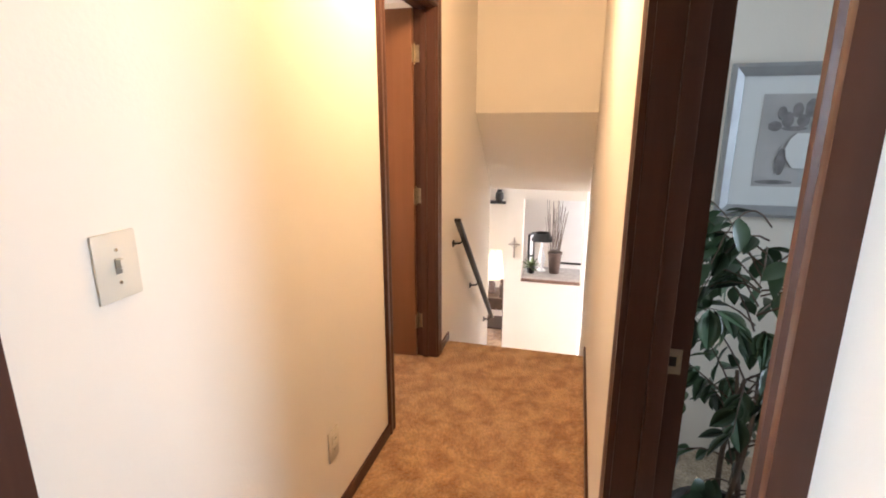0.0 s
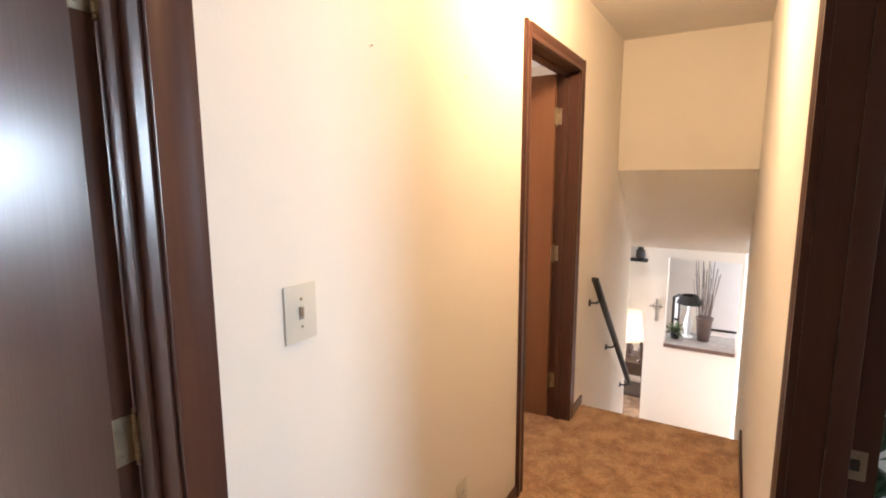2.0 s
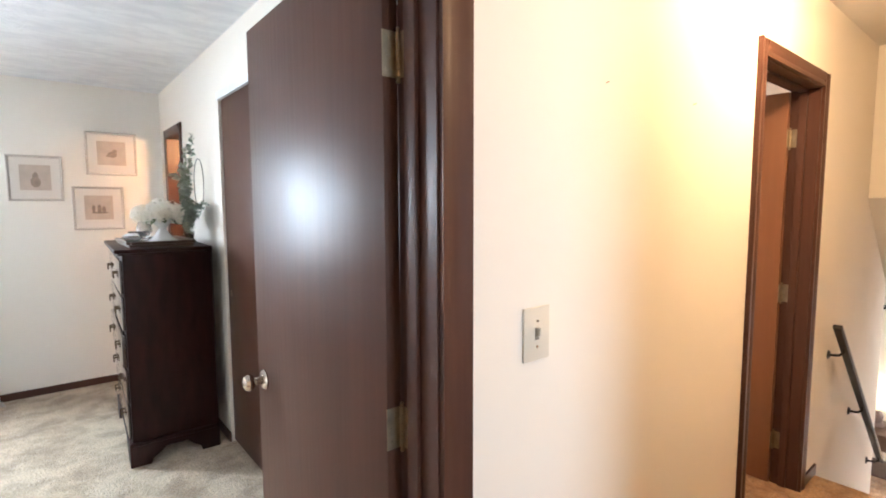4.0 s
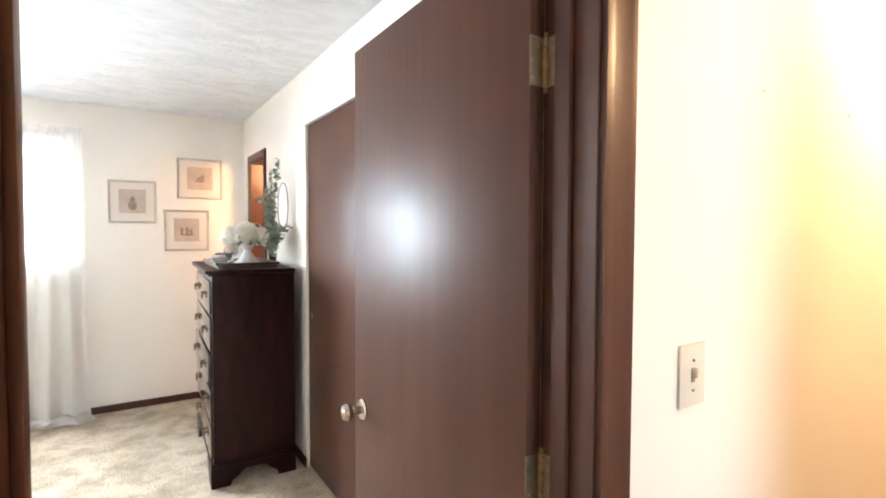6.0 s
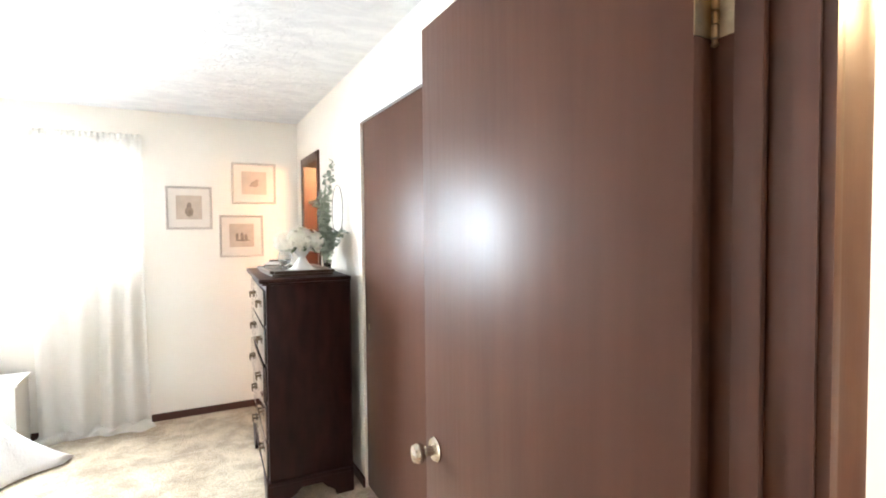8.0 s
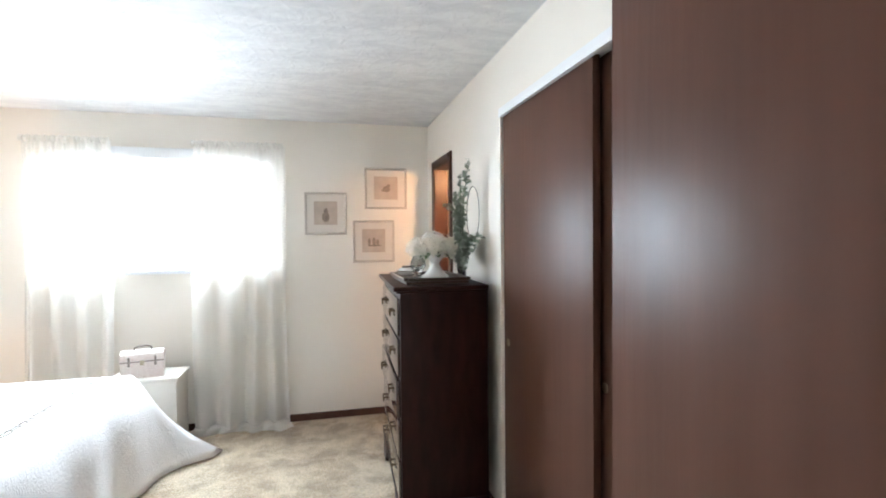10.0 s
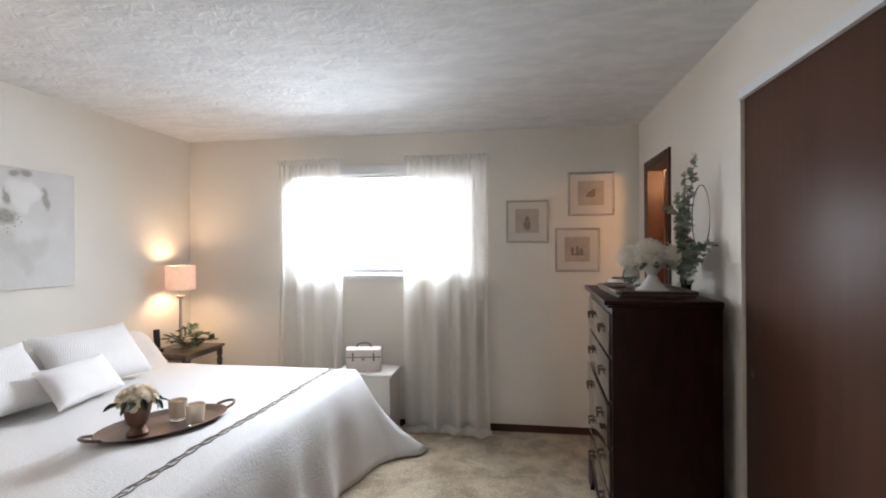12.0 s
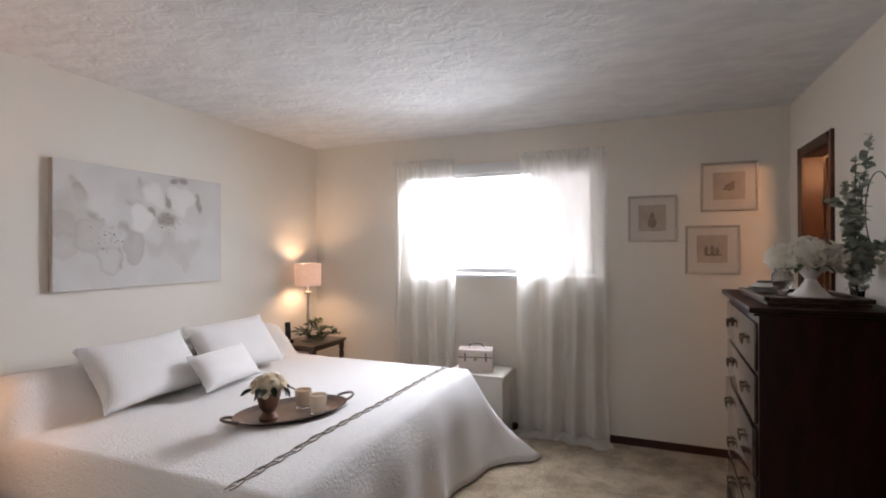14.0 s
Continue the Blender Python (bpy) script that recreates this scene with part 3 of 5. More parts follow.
def bed():
    b = thing("bed", (-2.6, 2.46, 0), "king-size bed made up in white against the wall", "bed")
    part("mattress", boxes((BX0 + 2.62, BY0 - 2.42, 0.33, BX1 + 2.56, BY1 - 2.50, 0.585), bev=0.05), LINEN, b)
    part("bed_base", boxes((BX0 + 2.64, BY0 - 2.40, 0.06, BX1 + 2.53, BY1 - 2.52, 0.328), bev=0.01), LINEN, b)
    for x in (-0.75, 0.6):
        for y in (-0.85, 0.85):
            part("leg", boxes((x - 0.03, y - 0.03, 0, x + 0.03, y + 0.03, 0.06)), BLACK, b)


def spread_height(x, y):
    """Top of the spread: the pillow roll at the head, soft dips elsewhere."""
    z = BZ + 0.008 * noise.noise((x * 2.1, y * 2.1, 0.3)) + 0.004 * noise.noise((x * 6, y * 6, 2))
    u = (x + 3.46) / 0.17
    if u < 1.0:
        end = min(1, max(0, (3.56 - y) / 0.10), max(0, (y - 1.54) / 0.12)) ** 0.5
        z += 0.26 * math.sqrt(max(0, 1 - max(u, -0.3) ** 2)) * end * (0.95 + 0.09 * noise.noise((0, y * 2.2, 5)))
    return z


def bedspread():
    s = thing("bedspread", (0, 0, BZ), "white quilted bedspread with a braided trim draped to the carpet", "bedspread")
    bm = bmesh.new()
    nx, ny = 44, 52
    r = 0.06
    xs = [BX0 + (BX1 - r - BX0) * i / nx for i in range(nx + 1)]
    ys = [BY0 + r + (BY1 - BY0 - 2 * r) * j / ny for j in range(ny + 1)]
    top = [[bm.verts.new((x, y, spread_height(x, y) - BZ)) for y in ys] for x in xs]
    for i in range(nx):
        for j in range(ny):
            bm.faces.new((top[i][j], top[i + 1][j], top[i + 1][j + 1], top[i][j + 1]))
    # the skirt: along the near side, the foot and the far side
    rim = []
    for i in range(nx + 1):
        rim.append((top[i][0], Vector((0, -1, 0)), 0.10))
    for k in range(1, 7):
        a = math.pi / 2 * k / 7
        rim.append((top[nx][0], Vector((math.sin(a), -math.cos(a), 0)), 0.12 + 0.14 * math.sin(2 * a)))
    for j in range(ny + 1):
        y = ys[j]
        f = max(0.0, (y - 2.85) / (BY1 - r - 2.85))
        rim.append((top[nx][j], Vector((1, 0, 0)), 0.11 + 0.20 * f ** 3))
    for k in range(1, 9):
        a = math.pi / 2 * k / 9
        rim.append((top[nx][ny], Vector((math.cos(a), math.sin(a), 0)), 0.09 + 0.43 * math.exp(-((a - 0.3) / 0.3) ** 2)))
    for i in range(nx, -1, -1):
        rim.append((top[i][ny], Vector((0, 1, 0)), 0.10))
    rows = [[v for v, _, _ in rim]]
    depth = 14
    for k in range(1, depth + 1):
        row = []
        f = k / depth
        for n, (v, o, reach) in enumerate(rim):
            out = r * min(1, f * 3.2) ** 0.6 + (reach - r) * f ** (1.1 + 2.2 * max(0.0, reach - 0.12))
            wave = 0.018 * f * math.sin(n * 0.55) + 0.012 * f * noise.noise((n * 0.21, f * 2, 1))
            p = v.co + o * (out + wave)
            z = v.co.z - (v.co.z + BZ - 0.012) * (f ** 1.05)
            row.append(bm.verts.new((p.x, p.y, z)))
        rows.append(row)
    for a, b in zip(rows, rows[1:]):
        for i in range(len(a) - 1):
            if a[i] is a[i + 1]:
                bm.faces.new((a[i], b[i], b[i + 1]))
            else:
                bm.faces.new((a[i], b[i], b[i + 1], a[i + 1]))
    ob = part("cloth", bm, QUILT, s, smooth=80)
    so = ob.modifiers.new("thickness", "SOLIDIFY")
    so.thickness, so.offset = 0.006, 1
    # braided trim near the foot
    trim_mat = mat("taupe_braid", (0.30, 0.25, 0.21), 0.8, vary=0.4, scale=80, bump=0.3, bump_scale=200)
    bm = bmesh.new()
    for off in (-0.014, 0.012):
        pts = []
        for j in range(0, 160):
            y = BY0 + 0.05 + (BY1 - BY0 - 0.1) * j / 159
            x = -2.02 + 0.028 * (y - 1.5) + off + 0.005 * math.sin(j * 0.7 + (0 if off > 0 else 2.0)) + 0.006 * noise.noise((y * 2, 1, 1))
            pts.append((x, y, spread_height(x, y) - BZ + 0.009))
        tube(bm, pts, 0.0030, 6)
    part("braid", bm, trim_mat, s, "taupe braided trim")
    bm = bmesh.new()
    for j in range(38):
        y = BY0 + 0.07 + (BY1 - BY0 - 0.14) * j / 37
        x = -2.02 + 0.028 * (y - 1.5) + 0.006 * noise.noise((y * 2, 1, 1))
        z = spread_height(x, y) - BZ + 0.008
        tube(bm, [(x - 0.012, y - 0.016, z), (x - 0.004, y - 0.004, z + 0.004), (x + 0.006, y + 0.010, z + 0.003), (x + 0.011, y + 0.016, z)], 0.0030, 6, 0.5)
    tagged(part("stitching", bm, trim_mat, s, "taupe sprig stitching"), kind="stuff")


bed()
bedspread()


def cushion(name, at, w, h, t, tilt, turn, material, label):
    """A stuffed pillow, w along its own y, h up its face, t thick, tilted back."""
    bm = bmesh.new()
    n = 18
    front, back = {}, {}
    for i in range(n + 1):
        for j in range(n + 1):
            u, v = 2 * i / n - 1, 2 * j / n - 1
            sq = 1 - 0.10 * (1 - u * u) * abs(v) ** 3
            sr = 1 - 0.10 * (1 - v * v) * abs(u) ** 3
            puff = max(0.0, (1 - abs(u) ** 2.6) * (1 - abs(v) ** 2.6)) ** 0.55
            z = t / 2 * puff * (1 + 0.10 * noise.noise((u * 2 + at[1], v * 2, 3)))
            p = (u * w / 2 * sr, v * h / 2 * sq)
            edge = i in (0, n) or j in (0, n)
            front[i, j] = bm.verts.new((z + (0 if edge else 0.002), p[0], p[1]))
            back[i, j] = front[i, j] if edge else bm.verts.new((-z - 0.002, p[0], p[1]))
    for i in range(n):
        for j in range(n):
            bm.faces.new((front[i, j], front[i + 1, j], front[i + 1, j + 1], front[i, j + 1]))
            bm.faces.new((back[i, j], back[i, j + 1], back[i + 1, j + 1], back[i + 1, j]))
    th = thing(name, at, label, "pillow", "pillows on the bed")
    th.matrix_basis = pose(*at, 0, 0, turn) @ pose(0, 0, 0, 0, -tilt, 0)
    part("cover", bm, material, th, smooth=80)
    return th


cushion("pillow_sham", (-3.245, 2.205, 0.812), 0.68, 0.40, 0.16, 38, 3, SHAM, "large white quilted pillow sham leaning on the pillow roll")
cushion("pillow_sham", (-3.255, 2.885, 0.818), 0.69, 0.41, 0.16, 38, -2, SHAM, "large white quilted pillow sham propped upright")
cushion("small_pillow", (-3.05, 2.585, 0.755), 0.50, 0.25, 0.11, 38, 6, LINEN, "small white linen accent pillow in front of the shams")


# ---------------------------------------------------------------- window and curtains
def window():
    w = thing("window_1", (-1.765, FAR, 1.24), "wide white-framed bedroom window full of daylight", "window", kind="structure")
    for x in (-0.785, 0.745):
        part("window_frame", boxes((x, 0.05, 0.03, x + 0.04, 0.10, 0.86)), WHITE_TRIM, w)
    for z in (0.03, 0.85):
        part("window_frame", boxes((-0.745, 0.05, z, 0.745, 0.10, z + 0.04)), WHITE_TRIM, w)
    part("shade_roller", boxes((-0.78, -0.028, 0.865, 0.78, -0.004, 0.945), bev=0.006), WHITE_TRIM, w, "white roller shade cassette")
    part("window_sill", boxes((-0.83, -0.035, -0.012, 0.83, 0.10, 0.018), bev=0.004), WHITE_TRIM, w)
    glass = bpy.data.materials.new("window_glass")
    glass.use_nodes = True
    p = glass.node_tree.nodes["Principled BSDF"]
    p.inputs["Transmission Weight"].default_value, p.inputs["Roughness"].default_value, p.inputs["IOR"].default_value = 1.0, 0.0, 1.45
    for x0, x1 in ((-0.745, 0.745),):
        g = part("pane", boxes((x0, 0.072, 0.07, x1, 0.077, 0.85)), glass, w)
        g.visible_shadow = False
    # unseen windows added behind the other rooms' lamps: wall axis, centre along it, centre height, wall face and back,
    # half width, half height
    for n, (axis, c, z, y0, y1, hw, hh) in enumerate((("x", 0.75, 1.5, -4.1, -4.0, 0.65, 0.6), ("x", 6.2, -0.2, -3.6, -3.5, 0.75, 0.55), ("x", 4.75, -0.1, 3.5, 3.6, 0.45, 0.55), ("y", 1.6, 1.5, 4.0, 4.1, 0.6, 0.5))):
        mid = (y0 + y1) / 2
        o = thing("window_%d" % (n + 2), (c, mid, z) if axis == "x" else (mid, c, z), "plain white-framed window added out of view behind a lamp", "window", kind="structure", turn=0 if axis == "x" else 90)
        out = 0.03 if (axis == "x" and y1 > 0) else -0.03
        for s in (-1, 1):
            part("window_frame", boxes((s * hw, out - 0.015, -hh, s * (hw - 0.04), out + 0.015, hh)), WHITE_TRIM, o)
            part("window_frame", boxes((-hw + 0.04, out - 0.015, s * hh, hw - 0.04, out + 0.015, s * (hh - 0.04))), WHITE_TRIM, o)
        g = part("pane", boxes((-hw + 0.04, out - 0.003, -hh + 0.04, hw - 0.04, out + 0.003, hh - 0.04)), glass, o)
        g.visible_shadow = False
    glow = bpy.data.materials.new("overcast_daylight")
    glow.use_nodes = True
    q = glow.node_tree.nodes["Principled BSDF"]
    q.inputs["Base Color"].default_value = (0, 0, 0, 1)
    q.inputs["Emission Color"].default_value, q.inputs["Emission Strength"].default_value = (0.90, 0.96, 1.0, 1), 18.0
    solid("backdrop", boxes((-6, 6.0, 0.85, 3, 6.05, 6)), glow, "bright white daylight outside the window", "backdrop")


def sheer_material():
    m = bpy.data.materials.new("sheer_white_curtain")
    m.use_nodes = True
    nt = m.node_tree
    p = nt.nodes["Principled BSDF"]
    p.inputs["Base Color"].default_value = (0.90, 0.87, 0.82, 1)
    p.inputs["Roughness"].default_value, p.inputs["Specular IOR Level"].default_value = 0.9, 0.1
    tl = nt.nodes.new("ShaderNodeBsdfTranslucent")
    tl.inputs["Color"].default_value = (0.88, 0.86, 0.81, 1)
    tp = nt.nodes.new("ShaderNodeBsdfTransparent")
    a = nt.nodes.new("ShaderNodeMixShader")
    a.inputs[0].default_value = 0.42
    nt.links.new(p.outputs[0], a.inputs[1])
    nt.links.new(tl.outputs[0], a.inputs[2])
    tc = nt.nodes.new("ShaderNodeTexCoord")
    wv = nt.nodes.new("ShaderNodeTexNoise")
    wv.inputs["Scale"].default_value = 60
    mp = nt.nodes.new("ShaderNodeMapping")
    mp.inputs["Scale"].default_value = (6, 6, 0.4)
    nt.links.new(tc.outputs["Object"], mp.inputs[0])
    nt.links.new(mp.outputs[0], wv.inputs["Vector"])
    rg = nt.nodes.new("ShaderNodeMapRange")
    rg.inputs["To Min"].default_value, rg.inputs["To Max"].default_value = 0.06, 0.16
    nt.links.new(wv.outputs["Fac"], rg.inputs["Value"])
    b = nt.nodes.new("ShaderNodeMixShader")
    nt.links.new(rg.outputs[0], b.inputs[0])
    nt.links.new(a.outputs[0], b.inputs[1])
    nt.links.new(tp.outputs[0], b.inputs[2])
    nt.links.new(b.outputs[0], nt.nodes["Material Output"].inputs["Surface"])
    return m


SHEER = sheer_material()


def curtain(x0, x1, seed):
    """A gathered sheer panel on the rod, puddled on the carpet."""
    c = thing("curtain", ((x0 + x1) / 2, FAR - 0.085, 0), "sheer white curtain panel gathered on a rod, puddling on the carpet", "curtain", "window curtains")
    bm = bmesh.new()
    n, hang, roll = 130, 34, 12
    m = hang + roll
    grid = []
    w = x1 - x0
    for k in range(m + 1):
        f = min(1.0, k / hang)                      # 0 at the rod, 1 where the cloth meets the carpet
        g = max(0.0, (k - hang) / roll)             # along the heap on the carpet
        row = []
        for i in range(n + 1):
            u = i / n
            fine = math.sin(u * 70 + seed) * 0.010 * max(0.15, 1 - f * 5)
            amp = 0.020 + 0.022 * min(1, f * 1.3)
            fold = amp * (math.sin(u * 25 + seed + 0.8 * math.sin(u * 5 + seed)) + 0.5 * math.sin(u * 17 + 2.3 * seed + f * 1.2))
            x = (u - 0.5) * w * (1 + 0.05 * f + 0.10 * g * g) + 0.01 * math.sin(f * 5 + u * 6 + seed)
            y = fine + fold * min(1, 0.25 + f * 2) * (1 - 0.6 * g) - 0.02 * f
            z = 2.215 - 2.165 * f
            if g:
                heap = 0.75 + 0.35 * math.sin(u * 7.3 + seed) + 0.25 * math.sin(u * 19 + 2 * seed)
                y -= 0.075 * heap * math.sin(math.pi * min(1, g * 1.1) * 0.62) + 0.008 * math.sin(u * 43 + seed + 5 * g)
                z = 0.05 * (1 - g) ** 1.5 + 0.034 * heap * math.sin(math.pi * g) + 0.010 * math.sin(u * 37 + 9 * g + seed) * math.sin(math.pi * g) + 0.006
            row.append(bm.verts.new((x, y, max(0.006, z))))
        grid.append(row)
    for k in range(m):
        for i in range(n):
            bm.faces.new((grid[k][i], grid[k][i + 1], grid[k + 1][i + 1], grid[k + 1][i]))
    part("panel", bm, SHEER, c, smooth=80)
    bm = bmesh.new()
    rows = []
    for z, d in ((2.235, 0.004), (2.222, 0.014), (2.205, 0.016), (2.188, 0.008)):
        rows.append([bm.verts.new(((i / n - 0.5) * w, -0.012 - d - 0.006 * math.sin(i * 0.9 + seed), z + 0.004 * math.sin(i * 0.55))) for i in range(n + 1)])
    for a, b in zip(rows, rows[1:]):
        for i in range(n):
            bm.faces.new((a[i], a[i + 1], b[i + 1], b[i]))
    part("heading", bm, SHEER, c, "gathered rod pocket heading", smooth=80)
    return c


window()
curtain(-2.665, -2.10, 0.4)
curtain(-1.555, -0.895, 1.9)


# ---------------------------------------------------------------- hall details
def switch_plate():
    s = thing("light_switch", (0.286, 0, 1.182), "ivory plastic toggle light switch on the hall wall", "light switch")
    bm = boxes((-0.044, -0.006, -0.062, 0.044, 0, 0.062), bev=0.003)
    part("cover_plate", bm, IVORY, s)
    part("toggle", boxes((-0.005, -0.019, -0.004, 0.005, -0.0062, 0.014), bev=0.002), IVORY, s)
    dark = mat("switch_slot", (0.25, 0.22, 0.18), 0.6, vary=0.1)
    part("slot", boxes((-0.0065, -0.0068, -0.014, 0.0065, -0.0061, 0.014)), dark, s)
    for z in (-0.03, 0.03):
        bm = bmesh.new()
        bmesh.ops.create_cone(bm, cap_ends=True, segments=12, radius1=0.0035, radius2=0.003, depth=0.002, matrix=Matrix.Translation((0, -0.0068, z)) @ pose(0, 0, 0, 90))
        part("screw", bm, NICKEL, s)


def outlet():
    o = thing("wall_outlet", (1.01, 0, 0.315), "ivory plastic duplex wall outlet low on the hall wall", "outlet")
    part("cover_plate", boxes((-0.036, -0.006, -0.06, 0.036, 0, 0.06), bev=0.003), IVORY, o)
    dark = mat("outlet_slot", (0.05, 0.045, 0.04), 0.6, vary=0.1)
    for z in (-0.02, 0.02):
        r = part("receptacle", boxes((-0.017, -0.009, z - 0.014, 0.017, -0.0062, z + 0.014), bev=0.0012), IVORY, o)
        for x in (-0.006, 0.006):
            part("slot", boxes((x - 0.001, -0.0096, z - 0.003, x + 0.001, -0.0091, z + 0.006)), dark, r)


def nail(x, z):
    bm = bmesh.new()
    tube(bm, [(0, 0.0, 0), (0, -0.007, 0.002)], 0.0018, 8)
    lathe(bm, [(0.003, -0.001), (0.003, 0.001)], 8, (0, -0.007, 0.002))
    ob = tagged(new("nail", mesh_of("nail", bm, NICKEL)), "small bare nail stuck in the hall wall", "nail", "nails in the hall wall")
    ob.location = (x, 0, z)


switch_plate()
outlet()
nail(0.546, 1.778)
nail(1.027, 1.784)


def strike_plate():
    s = thing("strike_plate", (0.64, -1.000, 0.955), "brass strike plate let into the dark door jamb", "strike plate")
    bm = bmesh.new()
    for r in ((-0.0015, -0.018, -0.028, 0, 0.018, -0.011), (-0.0015, -0.018, 0.011, 0, 0.018, 0.028), (-0.0015, -0.018, -0.011, 0, -0.008, 0.011), (-0.0015, 0.008, -0.011, 0, 0.018, 0.011)):
        bx(bm, *r)
    part("plate", bm, NICKEL, s)
    part("latch_hole", boxes((-0.0008, -0.008, -0.011, -0.0002, 0.008, 0.011)), BLACK, s)


strike_plate()


def handrail():
    h = thing("handrail", (2.62, 0, 0), "black metal handrail on brackets beside the stairs", "handrail")
    a, b = Vector((0.0, -0.068, 0.835)), Vector((1.45, -0.068, -0.39))
    d = (b - a).normalized()
    up = d.cross(Vector((0, 1, 0))).normalized()
    bm = bmesh.new()
    sec = [(-0.019, -0.012), (0.019, -0.012), (0.021, -0.004), (0.021, 0.006), (0.014, 0.013), (-0.014, 0.013), (-0.021, 0.006), (-0.021, -0.004)]
    lo = [bm.verts.new(a + Vector((0, u, 0)) - up * v) for u, v in sec]
    hi = [bm.verts.new(b + Vector((0, u, 0)) - up * v) for u, v in sec]
    bm.faces.new(lo)
    bm.faces.new(hi)
    for i in range(8):
        bm.faces.new((lo[i], lo[(i + 1) % 8], hi[(i + 1) % 8], hi[i]))
    part("rail", bm, BLACK, h)
    for f in (0.11, 0.5, 0.95):
        p = a + (b - a) * f
        bm = bmesh.new()
        tube(bm, [(p.x, p.y, p.z - 0.012), (p.x, p.y, p.z - 0.035), (p.x, p.y + 0.02, p.z - 0.055), (p.x, -0.008, p.z - 0.06)], 0.007, 8)
        disc = bmesh.ops.create_cone(bm, cap_ends=True, segments=18, radius1=0.026, radius2=0.020, depth=0.008, matrix=Matrix.Translation((p.x, -0.004, p.z - 0.06)) @ pose(0, 0, 0, 90))
        part("bracket", bm, BLACK, h)


handrail()


def hall_light():
    f = thing("ceiling_light", (1.40, -0.42, CEIL), "round brass ceiling light canopy in the hall", "ceiling light")
    bm = bmesh.new()
    lathe(bm, [(0.09, 0), (0.095, -0.012), (0.09, -0.03), (0.001, -0.032)], 28)
    part("canopy", bm, BRASS, f)


hall_light()


# ---------------------------------------------------------------- pictures
def framed(name, at, w, h, border, frame_mat, mat_mat, print_mat, motif, motif_mat, turn, label, group="", inset=0.24, depth=0.018):
    """A framed print: four mitred rails, mat board, print and a simple tonal motif; its face looks along -y before turning."""
    p = thing(name, at, label, "framed picture", group, turn=turn)
    prof = [(0, 0), (0, depth * 0.8), (border * 0.3, depth), (border * 0.75, depth * 0.7), (border, depth * 0.45), (border, 0)]
    for s in (-1, 1):
        for horiz in (True, False):
            bm = bmesh.new()
            L = (w if horiz else h) / 2
            M = (h if horiz else w) / 2
            ends = []
            for e in (-1, 1):
                ring = []
                for u, v in prof:
                    along, across = e * (L - u), s * (M - u)
                    ring.append(bm.verts.new((along, -v, across) if horiz else (across, -v, along)))
                ends.append(ring)
            bm.faces.new(ends[0])
            bm.faces.new(ends[1])
            for i in range(len(prof)):
                k = (i + 1) % len(prof)
                bm.faces.new((ends[0][i], ends[0][k], ends[1][k], ends[1][i]))
            part("frame_rail", bm, frame_mat, p)
    part("mat_board", boxes((-w / 2 + border * 0.8, -0.005, -h / 2 + border * 0.8, w / 2 - border * 0.8, -0.001, h / 2 - border * 0.8)), mat_mat, p)
    pw, ph = w / 2 - inset * w, h / 2 - inset * h
    part("print", boxes((-pw, -0.0062, -ph + 0.005, pw, -0.0052, ph + 0.005)), print_mat, p)
    for k, (cx, cz, rx, rz) in enumerate(motif):
        bm = bmesh.new()
        n = 14
        vs = [bm.verts.new((pw * (cx + rx * (1 + 0.18 * noise.noise((k, i * 0.9, 0))) * math.cos(2 * math.pi * i / n)), -0.0066 - 0.0002 * k, 0.005 + ph * (cz + rz * math.sin(2 * math.pi * i / n)))) for i in range(n)]
        bm.faces.new(vs)
        part("motif", bm, motif_mat, p)
    return p


WHITEWASH = mat("whitewashed_wood", (0.60, 0.535, 0.47), 0.55, vary=0.14, scale=9, grain=(5, 5, 5), bump=0.1)
MATBOARD = mat("cream_mat_board", (0.68, 0.625, 0.56), 0.8, vary=0.02, scale=8)
SEPIA = mat("sepia_print", (0.53, 0.43, 0.35), 0.7, vary=0.22, scale=9)
SEPIA_DARK = mat("sepia_ink", (0.31, 0.235, 0.18), 0.7, vary=0.4, scale=30)
G3 = "small framed sepia prints"
framed("framed_print", (-0.577, FAR, 1.692), 0.335, 0.345, 0.018, WHITEWASH, MATBOARD, SEPIA, [(0.0, -0.35, 0.33, 0.42), (0.0, 0.16, 0.20, 0.20), (0.03, 0.34, 0.10, 0.08)], SEPIA_DARK, 0,
       "small sepia still-life print in a whitewashed square frame", G3, 0.22)
framed("framed_print", (-0.080, FAR, 1.905), 0.355, 0.345, 0.018, WHITEWASH, MATBOARD, SEPIA, [(0.05, -0.1, 0.32, 0.26), (0.22, 0.2, 0.16, 0.14), (-0.2, -0.22, 0.2, 0.1)], SEPIA_DARK, 0,
       "small sepia print with a rounded motif in a whitewashed frame", G3, 0.22)
framed("framed_print", (-0.187, FAR, 1.462), 0.345, 0.350, 0.018, WHITEWASH, MATBOARD, SEPIA, [(-0.38, -0.12, 0.12, 0.34), (0.02, -0.1, 0.15, 0.36), (0.34, -0.16, 0.14, 0.28), (0.05, -0.42, 0.6, 0.08)], SEPIA_DARK, 0,
       "small sepia print of upright jars in a whitewashed frame", G3, 0.22)
SILVER_FRAME = mat("brushed_silver_frame", (0.36, 0.375, 0.39), 0.5, 0.3, vary=0.15, scale=12)
COOL_MAT = mat("pale_mat_board", (0.74, 0.77, 0.78), 0.8, vary=0.02)
GREY_PRINT = mat("grey_print", (0.50, 0.50, 0.51), 0.7, vary=0.25, scale=4)
GREY_INK = mat("grey_ink", (0.27, 0.26, 0.27), 0.7, vary=0.4, scale=25)
